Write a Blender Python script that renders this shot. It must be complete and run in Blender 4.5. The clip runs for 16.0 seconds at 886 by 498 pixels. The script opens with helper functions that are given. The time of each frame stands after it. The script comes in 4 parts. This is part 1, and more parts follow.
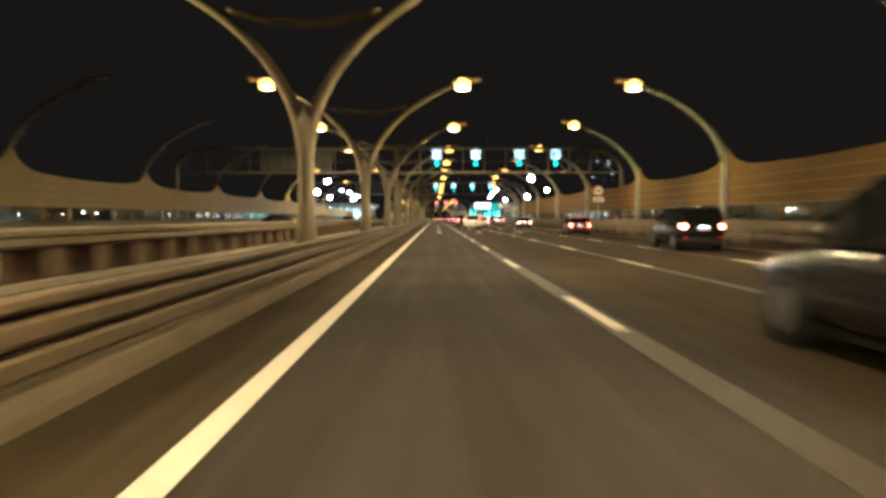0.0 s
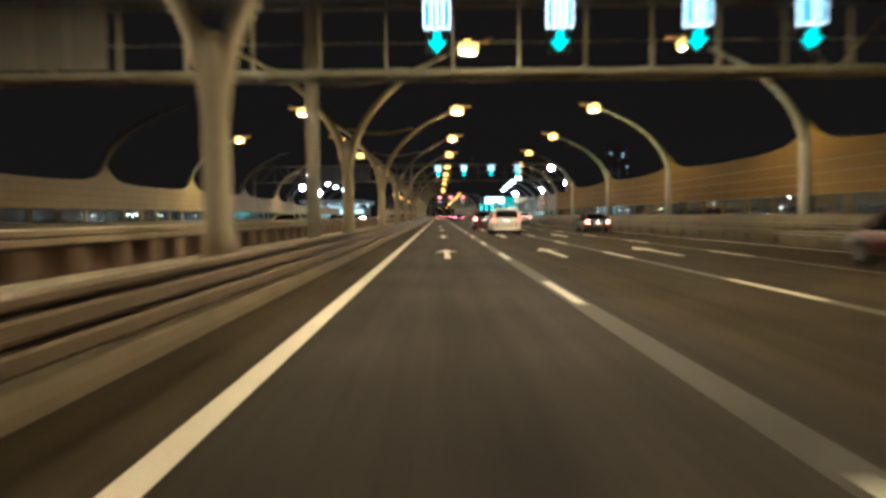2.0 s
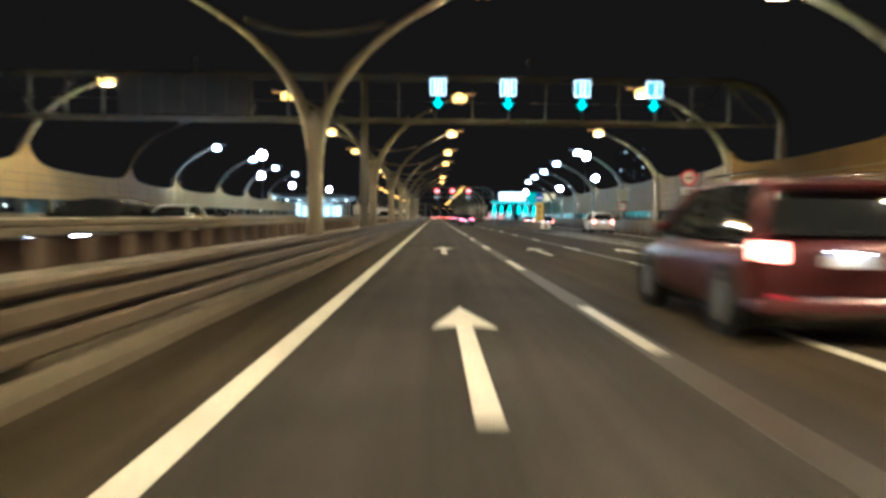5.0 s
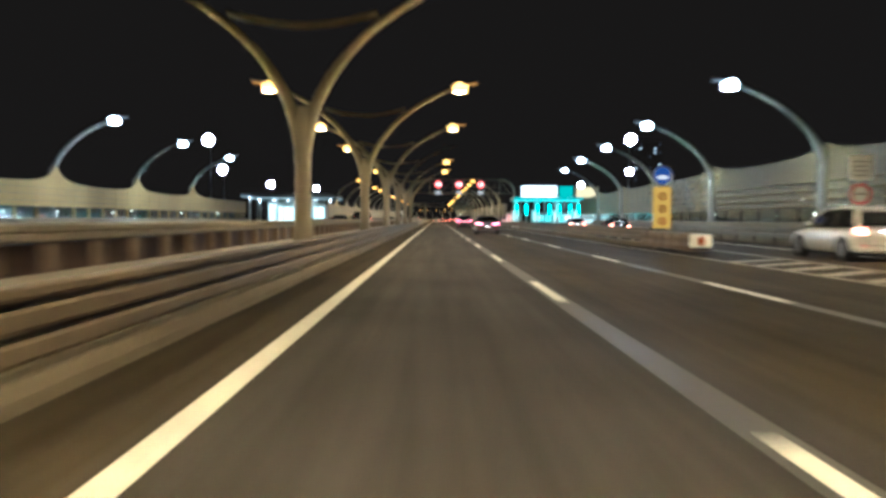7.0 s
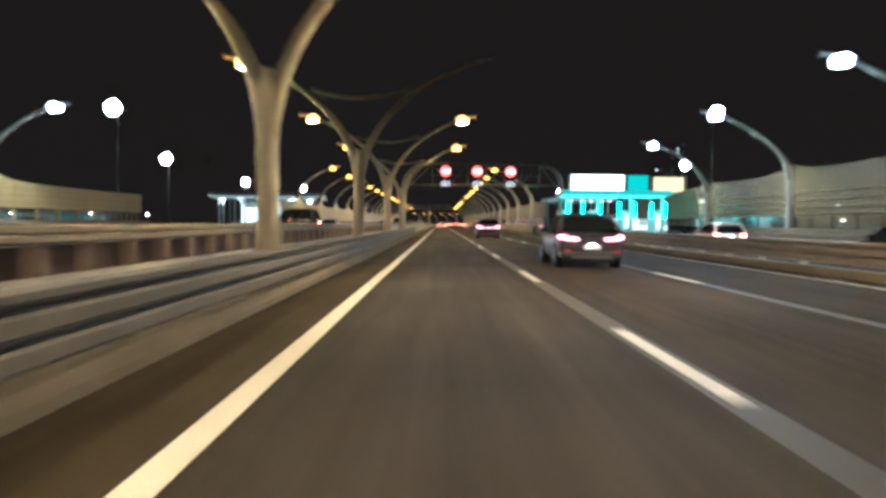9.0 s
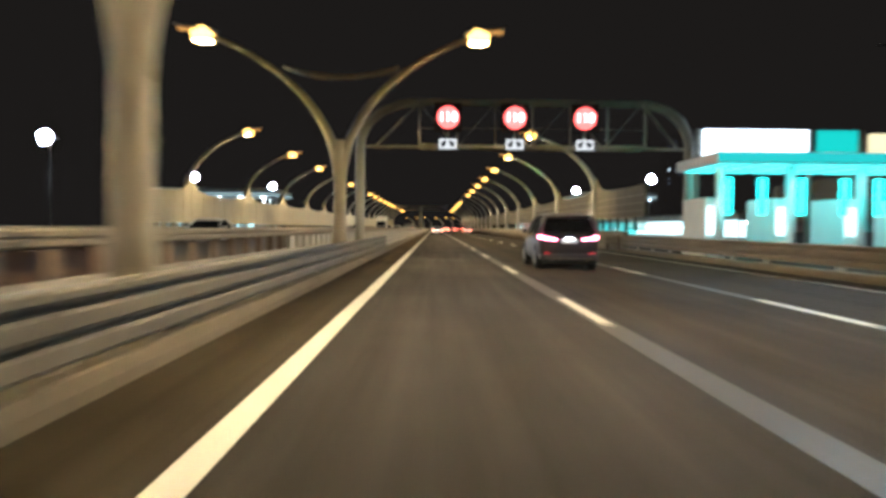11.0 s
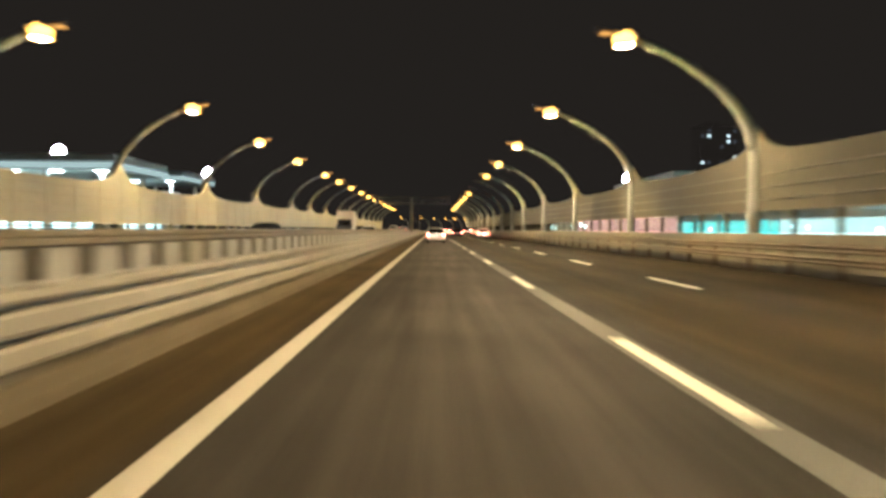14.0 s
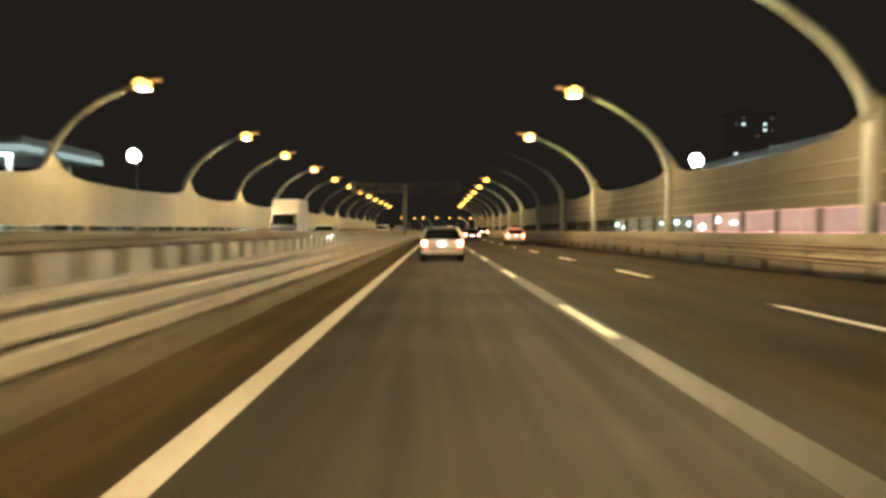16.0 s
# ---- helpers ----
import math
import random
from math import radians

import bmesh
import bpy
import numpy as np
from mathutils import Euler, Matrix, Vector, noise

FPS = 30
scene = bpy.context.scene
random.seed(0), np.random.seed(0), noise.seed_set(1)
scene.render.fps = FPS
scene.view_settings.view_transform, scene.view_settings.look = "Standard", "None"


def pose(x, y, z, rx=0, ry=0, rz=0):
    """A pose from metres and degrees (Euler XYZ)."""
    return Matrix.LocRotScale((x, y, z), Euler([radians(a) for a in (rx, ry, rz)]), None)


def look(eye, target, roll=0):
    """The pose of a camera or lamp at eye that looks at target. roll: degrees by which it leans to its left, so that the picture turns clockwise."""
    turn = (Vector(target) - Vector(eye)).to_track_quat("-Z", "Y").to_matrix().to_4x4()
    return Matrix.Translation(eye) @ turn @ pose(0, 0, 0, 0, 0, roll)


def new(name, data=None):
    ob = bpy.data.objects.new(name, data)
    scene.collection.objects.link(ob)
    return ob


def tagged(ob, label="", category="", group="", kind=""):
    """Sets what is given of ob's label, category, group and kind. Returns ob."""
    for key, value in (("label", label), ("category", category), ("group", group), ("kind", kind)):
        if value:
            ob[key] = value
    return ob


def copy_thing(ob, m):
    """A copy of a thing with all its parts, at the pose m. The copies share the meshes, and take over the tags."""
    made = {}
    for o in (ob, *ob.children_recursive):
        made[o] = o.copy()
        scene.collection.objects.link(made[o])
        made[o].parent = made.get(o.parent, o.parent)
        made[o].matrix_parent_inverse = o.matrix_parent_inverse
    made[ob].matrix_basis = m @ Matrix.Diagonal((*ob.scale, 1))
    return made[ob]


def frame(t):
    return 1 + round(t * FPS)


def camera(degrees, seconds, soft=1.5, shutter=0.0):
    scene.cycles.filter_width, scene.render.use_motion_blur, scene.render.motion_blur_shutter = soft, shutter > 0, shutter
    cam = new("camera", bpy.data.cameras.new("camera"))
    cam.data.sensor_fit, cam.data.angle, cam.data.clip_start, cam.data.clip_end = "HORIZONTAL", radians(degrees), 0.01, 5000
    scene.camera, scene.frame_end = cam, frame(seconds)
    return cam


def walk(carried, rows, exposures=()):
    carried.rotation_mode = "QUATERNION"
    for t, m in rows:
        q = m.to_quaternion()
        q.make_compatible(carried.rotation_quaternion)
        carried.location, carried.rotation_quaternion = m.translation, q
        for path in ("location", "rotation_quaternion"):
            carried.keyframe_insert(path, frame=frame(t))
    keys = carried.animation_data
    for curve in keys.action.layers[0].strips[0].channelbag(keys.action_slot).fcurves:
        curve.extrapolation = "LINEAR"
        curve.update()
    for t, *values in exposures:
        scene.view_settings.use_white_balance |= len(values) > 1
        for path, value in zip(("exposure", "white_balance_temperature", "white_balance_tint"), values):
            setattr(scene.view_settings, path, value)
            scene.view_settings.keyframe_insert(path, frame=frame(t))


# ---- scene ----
cam = camera(59.5, 16.0, soft=3.4, shutter=0.8)
PATH = [
    (0, (-0.290, -1.4, 1.386), (-0.270, 0.598, 1.306), -0.1),
    (0.5, (-0.325, 9.68, 1.425), (-0.299, 11.678, 1.336), 0.5),
    (1, (-0.307, 21.629, 1.382), (-0.282, 23.627, 1.294), 0.2),
    (1.5, (-0.281, 33.118, 1.340), (-0.258, 35.116, 1.252), -0.1),
    (2, (-0.156, 44.3, 1.374), (-0.146, 46.298, 1.288), -0.7),
    (2.5, (-0.286, 55.472, 1.373), (-0.263, 57.469, 1.268), 0.2),
    (3, (-0.243, 66.129, 1.377), (-0.216, 68.127, 1.300), 0.3),
    (3.5, (-0.281, 76.717, 1.321), (-0.26, 78.715, 1.24), 0.5),
    (4, (-0.276, 86.948, 1.338), (-0.26, 88.947, 1.256), 0.8),
    (6.5, (-0.155, 141.04, 1.354), (-0.121, 143.038, 1.265), 0.4),
    (7, (-0.095, 151.348, 1.365), (-0.077, 153.346, 1.286), 0.3),
    (7.5, (-0.084, 161.966, 1.347), (-0.069, 163.964, 1.269), 0.7),
    (8, (-0.095, 173.192, 1.341), (-0.096, 175.191, 1.271), 0.4),
    (8.5, (-0.176, 183.717, 1.337), (-0.174, 185.715, 1.26), 0.4),
    (9, (-0.273, 194.247, 1.338), (-0.266, 196.245, 1.271), 0.6),
    (9.5, (-0.318, 204.871, 1.37), (-0.313, 206.87, 1.303), 0.6),
    (12, (-0.414, 259.621, 1.301), (-0.378, 261.62, 1.252), 0.3),
    (12.5, (-0.292, 270.681, 1.312), (-0.26, 272.68, 1.26), 0.0),
    (13, (-0.226, 281.297, 1.301), (-0.197, 283.296, 1.247), 0.2),
    (13.5, (-0.187, 292.159, 1.295), (-0.159, 294.158, 1.243), 0.3),
    (14, (-0.192, 302.871, 1.29), (-0.167, 304.87, 1.24), 0.4),
    (14.5, (-0.162, 313.691, 1.3), (-0.143, 315.69, 1.253), 0.1),
    (15, (-0.1, 324.515, 1.332), (-0.08, 326.514, 1.273), 0.0),
    (15.5, (-0.154, 335.584, 1.307), (-0.143, 337.584, 1.257), -0.0),
    (16, (-0.173, 346.588, 1.314), (-0.157, 348.587, 1.265), 0.1),
]
EXPOSURE = [(0, 1.4, 5850, 8), (1, 1.4, 5300, 8), (2, 1.2, 5350, 8), (3, 1.15, 5200, 7), (3.5, 1.2, 5100, 7), (4, 1.2, 4950, 7), (7, 1.5, 5200, 7), (8.5, 1.75, 5400, 9), (9.5, 1.8, 5400, 11), (11.5, 1.75, 5600, 9), (12, 1.75, 5600, 9), (12.6, 2.5, 5600, 8), (13.2, 2.5, 6050, 8), (14, 2.25, 5900, 8), (14.5, 2.1, 6050, 8), (15.5, 2.15, 6000, 8), (16, 2.05, 6300, 7)]
walk(cam, [(t, look(eye, target, roll)) for t, eye, target, roll in PATH], EXPOSURE)

# ---- world, exposure ----
world = bpy.data.worlds.new("night")
scene.world = world
world.use_nodes = True
wn, wl = world.node_tree.nodes, world.node_tree.links
wbg = wn["Background"]
wco = wn.new("ShaderNodeTexCoord")
wsep = wn.new("ShaderNodeSeparateXYZ")
wramp = wn.new("ShaderNodeValToRGB")
wl.new(wco.outputs["Generated"], wsep.inputs[0])
wl.new(wsep.outputs["Z"], wramp.inputs["Fac"])
wramp.color_ramp.elements[0].color = (0.0038, 0.0031, 0.0025, 1)
wramp.color_ramp.elements[0].position = 0.0
wramp.color_ramp.elements[1].color = (0.0036, 0.0029, 0.0023, 1)
wramp.color_ramp.elements[1].position = 0.45
wl.new(wramp.outputs["Color"], wbg.inputs["Color"])
wbg.inputs["Strength"].default_value = 1.0

# strengths of what glows
SODIUM, WHITE_LAMP, FLOOD = 900.0, 850.0, 230.0


# ---- materials ----
def mat(name, colour, rough=0.6, metal=0.0, grain=0.15, scale=6.0, bump=0.0, blotch=0.8, spec=0.2):
    m = bpy.data.materials.new(name)
    m.use_nodes = True
    nt = m.node_tree
    b = nt.nodes["Principled BSDF"]
    b.inputs["Roughness"].default_value, b.inputs["Metallic"].default_value = rough, metal
    b.inputs["Specular IOR Level"].default_value = spec
    co = nt.nodes.new("ShaderNodeTexCoord")
    fine = nt.nodes.new("ShaderNodeTexNoise")
    fine.inputs["Scale"].default_value, fine.inputs["Detail"].default_value = scale, 6
    wide = nt.nodes.new("ShaderNodeTexNoise")
    wide.inputs["Scale"].default_value, wide.inputs["Detail"].default_value = blotch, 3
    nt.links.new(co.outputs["Object"], fine.inputs["Vector"])
    nt.links.new(co.outputs["Object"], wide.inputs["Vector"])
    add = nt.nodes.new("ShaderNodeMath")
    add.operation = "ADD"
    nt.links.new(fine.outputs["Fac"], add.inputs[0])
    nt.links.new(wide.outputs["Fac"], add.inputs[1])
    rng = nt.nodes.new("ShaderNodeMapRange")
    rng.inputs["From Min"].default_value, rng.inputs["From Max"].default_value = 0.6, 1.4
    rng.inputs["To Min"].default_value, rng.inputs["To Max"].default_value = 1 - grain, 1 + grain
    nt.links.new(add.outputs[0], rng.inputs["Value"])
    mul = nt.nodes.new("ShaderNodeVectorMath")
    mul.operation = "SCALE"
    mul.inputs[0].default_value = colour
    nt.links.new(rng.outputs[0], mul.inputs["Scale"])
    nt.links.new(mul.outputs[0], b.inputs["Base Color"])
    if bump:
        bp = nt.nodes.new("ShaderNodeBump")
        bp.inputs["Strength"].default_value, bp.inputs["Distance"].default_value = bump, 0.01
        nt.links.new(fine.outputs["Fac"], bp.inputs["Height"])
        nt.links.new(bp.outputs[0], b.inputs["Normal"])
    return m


def glow(name, colour, strength):
    m = bpy.data.materials.new(name)
    m.use_nodes = True
    nt = m.node_tree
    nt.nodes.remove(nt.nodes["Principled BSDF"])
    e = nt.nodes.new("ShaderNodeEmission")
    e.inputs["Color"].default_value, e.inputs["Strength"].default_value = (*colour, 1), strength
    nt.links.new(e.outputs[0], nt.nodes["Material Output"].inputs["Surface"])
    return m


def clear(name, tint, gloss, rough=0.05):
    m = bpy.data.materials.new(name)
    m.use_nodes = True
    nt = m.node_tree
    nt.nodes.remove(nt.nodes["Principled BSDF"])
    t, g, mix = nt.nodes.new("ShaderNodeBsdfTransparent"), nt.nodes.new("ShaderNodeBsdfGlossy"), nt.nodes.new("ShaderNodeMixShader")
    t.inputs["Color"].default_value = (*tint, 1)
    g.inputs["Roughness"].default_value = rough
    mix.inputs["Fac"].default_value = gloss
    nt.links.new(t.outputs[0], mix.inputs[1])
    nt.links.new(g.outputs[0], mix.inputs[2])
    nt.links.new(mix.outputs[0], nt.nodes["Material Output"].inputs["Surface"])
    return m


def hazy_mat(name, colour, through_share):
    """Dusty acrylic: part of the light goes straight through."""
    m = mat(name, colour, 0.5, grain=0.16, scale=3, blotch=0.35, bump=0.1, spec=0.3)
    nt = m.node_tree
    t, mix = nt.nodes.new("ShaderNodeBsdfTransparent"), nt.nodes.new("ShaderNodeMixShader")
    mix.inputs["Fac"].default_value = through_share
    nt.links.new(nt.nodes["Principled BSDF"].outputs[0], mix.inputs[1])
    nt.links.new(t.outputs[0], mix.inputs[2])
    nt.links.new(mix.outputs[0], nt.nodes["Material Output"].inputs["Surface"])
    return m


def asphalt_mat(name, colour, lanes, ends, tint=(0.12, 0.38)):
    """Worn asphalt with paving lanes, polished wheel tracks and grit; lanes: (x, tone) across the road, with some
    lamplight painted in.
    """
    m = mat(name, colour, rough=0.85, grain=0.42, scale=45.0, bump=0.6, blotch=0.30, spec=0.04)
    nt = m.node_tree
    b = nt.nodes["Principled BSDF"]
    src = b.inputs["Base Color"].links[0].from_socket
    co = nt.nodes.new("ShaderNodeTexCoord")
    sep = nt.nodes.new("ShaderNodeSeparateXYZ")
    nt.links.new(co.outputs["Object"], sep.inputs[0])
    ramp = nt.nodes.new("ShaderNodeValToRGB")
    mp = nt.nodes.new("ShaderNodeMapRange")
    mp.inputs["From Min"].default_value, mp.inputs["From Max"].default_value = -4.0, 16.0
    wob = nt.nodes.new("ShaderNodeTexNoise")
    wob.inputs["Scale"].default_value = 0.12
    nt.links.new(co.outputs["Object"], wob.inputs["Vector"])
    sh = nt.nodes.new("ShaderNodeMath")
    sh.operation = "MULTIPLY_ADD"
    sh.inputs[1].default_value = 0.35
    nt.links.new(wob.outputs["Fac"], sh.inputs[0])
    nt.links.new(sep.outputs["X"], sh.inputs[2])
    nt.links.new(sh.outputs[0], mp.inputs["Value"])
    nt.links.new(mp.outputs[0], ramp.inputs["Fac"])
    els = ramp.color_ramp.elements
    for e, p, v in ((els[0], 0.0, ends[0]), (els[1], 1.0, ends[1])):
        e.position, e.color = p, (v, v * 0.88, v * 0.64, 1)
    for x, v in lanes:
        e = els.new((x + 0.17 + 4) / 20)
        # Warm cast: shoulder dust, and the lamps' golden sheen painted over the right lanes.
        dust_sheen = 1.0 if x < -1.8 or x > 3.0 else 0.0
        e.color = (v, v * (1 - tint[0] * dust_sheen), v * (1 - tint[1] * dust_sheen), 1)
    # oil, dust and tyre streaks drawn out along the lanes
    stretch = nt.nodes.new("ShaderNodeVectorMath")
    stretch.operation = "MULTIPLY"
    stretch.inputs[1].default_value = (3.2, 0.10, 1.0)
    nt.links.new(co.outputs["Object"], stretch.inputs[0])
    streak = nt.nodes.new("ShaderNodeTexNoise")
    streak.inputs["Scale"].default_value, streak.inputs["Detail"].default_value = 1.0, 5
    nt.links.new(stretch.outputs[0], streak.inputs["Vector"])
    amount = nt.nodes.new("ShaderNodeMapRange")
    amount.inputs["From Min"].default_value, amount.inputs["From Max"].default_value = 0.3, 0.7
    amount.inputs["To Min"].default_value, amount.inputs["To Max"].default_value = 0.78, 1.22
    nt.links.new(streak.outputs["Fac"], amount.inputs["Value"])
    mul = nt.nodes.new("ShaderNodeVectorMath")
    mul.operation = "MULTIPLY"
    nt.links.new(src, mul.inputs[0])
    nt.links.new(ramp.outputs["Color"], mul.inputs[1])
    worn = nt.nodes.new("ShaderNodeVectorMath")
    worn.operation = "SCALE"
    nt.links.new(mul.outputs[0], worn.inputs[0])
    nt.links.new(amount.outputs[0], worn.inputs["Scale"])
    nt.links.new(worn.outputs[0], b.inputs["Base Color"])
    return m


M = dict(
    asphalt=asphalt_mat("asphalt", (0.0385, 0.0330, 0.0285), ((-2.05, 0.98), (-1.5, 0.90), (-0.6, 1.10), (0.2, 0.88), (1.0, 1.10), (1.8, 0.90), (2.3, 0.92), (3.1, 0.96), (3.9, 0.74), (4.8, 0.92), (5.75, 0.72), (6.8, 0.84), (7.6, 0.70), (8.5, 0.84), (9.4, 0.74)), (1.05, 0.80)),
    # Shoulder and own lane lifted, right lanes dimmed: light put into the tones.
    asphalt_far=asphalt_mat("lamp_toned_asphalt", (0.048, 0.0415, 0.036), ((-2.05, 1.50), (-1.6, 1.00), (-1.0, 1.02), (-0.55, 1.26), (0.2, 1.33), (0.85, 1.26), (1.3, 1.00), (1.9, 0.84), (2.3, 0.54), (3.1, 0.58), (3.9, 0.28), (4.8, 0.50), (5.75, 0.27), (6.8, 0.41), (7.6, 0.26), (8.5, 0.41), (9.4, 0.31)), (1.75, 0.36), (0.20, 0.55)),
    seam=mat("sealed_joint", (0.036, 0.031, 0.0245), 0.6, grain=0.3, scale=20, blotch=0.5),
    paint=mat("road_paint", (0.54, 0.50, 0.43), 0.6, grain=0.12, scale=25, blotch=1.2, bump=0.2),
    worn_paint=mat("worn_road_paint", (0.24, 0.215, 0.175), 0.7, grain=0.4, scale=12, blotch=1.5),
    hazard=mat("dull_red_mark", (0.34, 0.10, 0.04), 0.6, grain=0.08),
    ink=mat("grey_sign_print", (0.30, 0.30, 0.30), 0.6, grain=0.05),
    concrete=mat("concrete", (0.37, 0.34, 0.285), 0.85, grain=0.22, scale=9, blotch=0.5, bump=0.3),
    parapet=mat("parapet_concrete", (0.165, 0.14, 0.10), 0.85, grain=0.25, scale=7, blotch=0.4, bump=0.3),
    kerb=mat("kerb_concrete", (0.116, 0.092, 0.058), 0.9, grain=0.25, scale=9, blotch=0.6, bump=0.3),
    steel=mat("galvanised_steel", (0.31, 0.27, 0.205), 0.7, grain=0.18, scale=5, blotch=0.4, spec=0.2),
    # Steel dimmed by colour, where the lamps would overlight the plain one.
    dimmed_steel=mat("dimmed_grey_brown_steel", (0.118, 0.100, 0.073), 0.75, grain=0.2, scale=5, blotch=0.4, spec=0.2),
    brown_steel=mat("weathered_brown_steel", (0.145, 0.112, 0.072), 0.65, metal=0.1, grain=0.25, scale=5, blotch=0.6),
    gap_dark=mat("dark_gap_plate", (0.07, 0.042, 0.028), 0.75, grain=0.4, scale=4, blotch=0.7),
    gap_tan=mat("tan_gap_plate", (0.135, 0.104, 0.068), 0.75, grain=0.4, scale=4, blotch=0.7),
    brown_post=mat("brown_steel_post", (0.17, 0.12, 0.08), 0.7, grain=0.3, scale=5, blotch=0.6),
    beam=mat("dusty_barrier_beam", (0.195, 0.158, 0.105), 0.75, grain=0.2, scale=6, blotch=0.4),
    # Darkest rail copy: weak light painted into its brown.
    dimmed_rail_brown=mat("dimmed_brown_rail_steel", (0.104, 0.075, 0.044), 0.7, grain=0.25, scale=5, blotch=0.4, spec=0.25),
    pole=mat("grey_painted_pole", (0.27, 0.232, 0.168), 0.55, grain=0.1, scale=4, blotch=0.5),
    wall_pole=mat("dull_grey_lamp_post", (0.27, 0.27, 0.255), 0.6, grain=0.12, scale=4, blotch=0.5),
    panel=mat("cream_noise_panel", (0.37, 0.32, 0.205), 0.6, grain=0.14, scale=3, blotch=0.35, bump=0.1),
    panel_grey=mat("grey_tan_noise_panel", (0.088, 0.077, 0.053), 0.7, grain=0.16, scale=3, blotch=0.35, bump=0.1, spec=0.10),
    panel_ochre=mat("ochre_noise_panel", (0.31, 0.225, 0.09), 0.6, grain=0.16, scale=3, blotch=0.35, bump=0.1),
    panel_dark=mat("tan_noise_panel", (0.135, 0.082, 0.024), 0.75, grain=0.16, scale=3, blotch=0.35, bump=0.1, spec=0.08),
    panel_hazy=hazy_mat("dusty_acrylic_panel", (0.22, 0.17, 0.075), 0.42),
    rib=mat("pale_metal_rib", (0.17, 0.148, 0.105), 0.6, grain=0.08),
    glass=clear("clear_screen", (0.72, 0.78, 0.78), 0.24, 0.07),
    ground=mat("dark_ground", (0.035, 0.035, 0.028), 0.95, grain=0.4, scale=0.5, blotch=0.05),
    gantry=mat("grey_gantry_steel", (0.29, 0.27, 0.225), 0.5, metal=0.25, grain=0.12, scale=3),
    sign_back=mat("sign_back_sheet", (0.20, 0.19, 0.17), 0.6, metal=0.3, grain=0.12, scale=2),
    black=mat("black_plastic", (0.02, 0.02, 0.02), 0.6, grain=0.2),
    rubber=mat("tyre_rubber", (0.022, 0.022, 0.022), 0.85, grain=0.2, scale=14),
    alloy=mat("alloy_rim", (0.16, 0.16, 0.17), 0.45, metal=0.5, grain=0.1),
    car_glass=mat("tinted_glass", (0.012, 0.013, 0.014), 0.06, grain=0.05, spec=0.6),
    chrome=mat("chrome", (0.75, 0.75, 0.75), 0.15, metal=1.0, grain=0.03),
    plate=mat("white_plate", (0.8, 0.8, 0.78), 0.5, grain=0.03),
    white_wall=mat("white_cladding", (0.74, 0.76, 0.74), 0.6, grain=0.08, scale=1, blotch=0.2),
    yellow_board=mat("yellow_board", (0.72, 0.50, 0.04), 0.5, grain=0.08),
    sign_white=mat("sign_white", (0.92, 0.92, 0.90), 0.5, grain=0.04),
    sign_blue=mat("sign_blue", (0.03, 0.12, 0.42), 0.5, grain=0.05),
    sign_red=mat("sign_red", (0.55, 0.02, 0.02), 0.5, grain=0.05),
    lamp_yellow=glow("sodium_lens", (1.0, 0.72, 0.35), SODIUM),
    lamp_strong=glow("strong_sodium_lens", (1.0, 0.72, 0.35), SODIUM * 1.55),
    lamp_white=glow("white_lens", (0.93, 0.97, 0.90), WHITE_LAMP),
    flood=glow("flood_lens", (0.86, 0.96, 1.0), FLOOD),
    bowl_yellow=glow("yellow_bowl", (1.0, 0.52, 0.10), 1.9),
    bowl_strong=glow("strong_yellow_bowl", (1.0, 0.48, 0.08), 1.5),
    lamp_soft=glow("soft_sodium_lens", (1.0, 0.72, 0.35), SODIUM * 0.75),
    bowl_soft=glow("soft_yellow_bowl", (1.0, 0.48, 0.08), 1.5),
    tip_white=glow("faintly_lit_white_refractor", (0.8, 0.95, 1.0), 0.12),
    tip_glow=glow("faintly_lit_refractor", (1.0, 0.45, 0.10), 0.30),
    bowl_white=glow("white_bowl", (0.74, 0.95, 1.0), 10.0),
    tail=glow("tail_light_glow", (1.0, 0.22, 0.13), 11.0),
    tail_soft=glow("soft_tail_light_glow", (1.0, 0.19, 0.10), 2.3),
    reflector=glow("red_reflector_glow", (1.0, 0.06, 0.06), 0.35),
    tail_pink=glow("led_tail_glow", (1.0, 0.16, 0.24), 8.0),
    brake=glow("brake_light_glow", (1.0, 0.14, 0.07), 14.0),
    head=glow("headlight_glow", (0.80, 0.95, 1.0), 110.0),
    plate_lamp=glow("plate_lamp_glow", (0.95, 0.97, 1.0), 14.0),
    led_cyan=glow("cyan_led", (0.04, 0.50, 0.40), 0.42),
    kiosk_cyan=glow("cyan_lit_pane", (0.13, 0.66, 0.58), 0.78),
    kiosk_white=glow("white_lit_pane", (0.62, 0.86, 0.78), 0.70),
    kiosk_cream=glow("cream_lit_pane", (0.90, 0.66, 0.42), 0.16),
    led_teal=glow("teal_led", (0.06, 0.72, 0.62), 3.2),
    led_white=glow("white_sign_box", (0.85, 0.97, 1.0), 1.6),
    led_blue=glow("blue_sign_box", (0.13, 0.46, 0.60), 0.62),
    led_cream=glow("cream_sign_box", (1.0, 0.80, 0.42), 0.42),
    board_yellow=glow("lit_yellow_board", (1.0, 0.56, 0.10), 0.25),
    disc_blue=glow("dim_blue_disc", (0.05, 0.13, 0.42), 0.22),
    led_rim=glow("sign_rim_led", (0.80, 0.97, 1.0), 1.5),
    led_arrow=glow("arrow_led", (0.05, 0.85, 0.74), 1.3),
    led_plate=glow("plate_led", (1.0, 0.95, 0.86), 0.30),
    toll_fascia=glow("teal_lit_fascia", (0.05, 0.48, 0.42), 0.40),
    toll_soffit=glow("teal_soffit_panel", (0.10, 0.72, 0.62), 1.1),
    # Mirror metal borrows the sky's tone, so the block's dark outline fades.
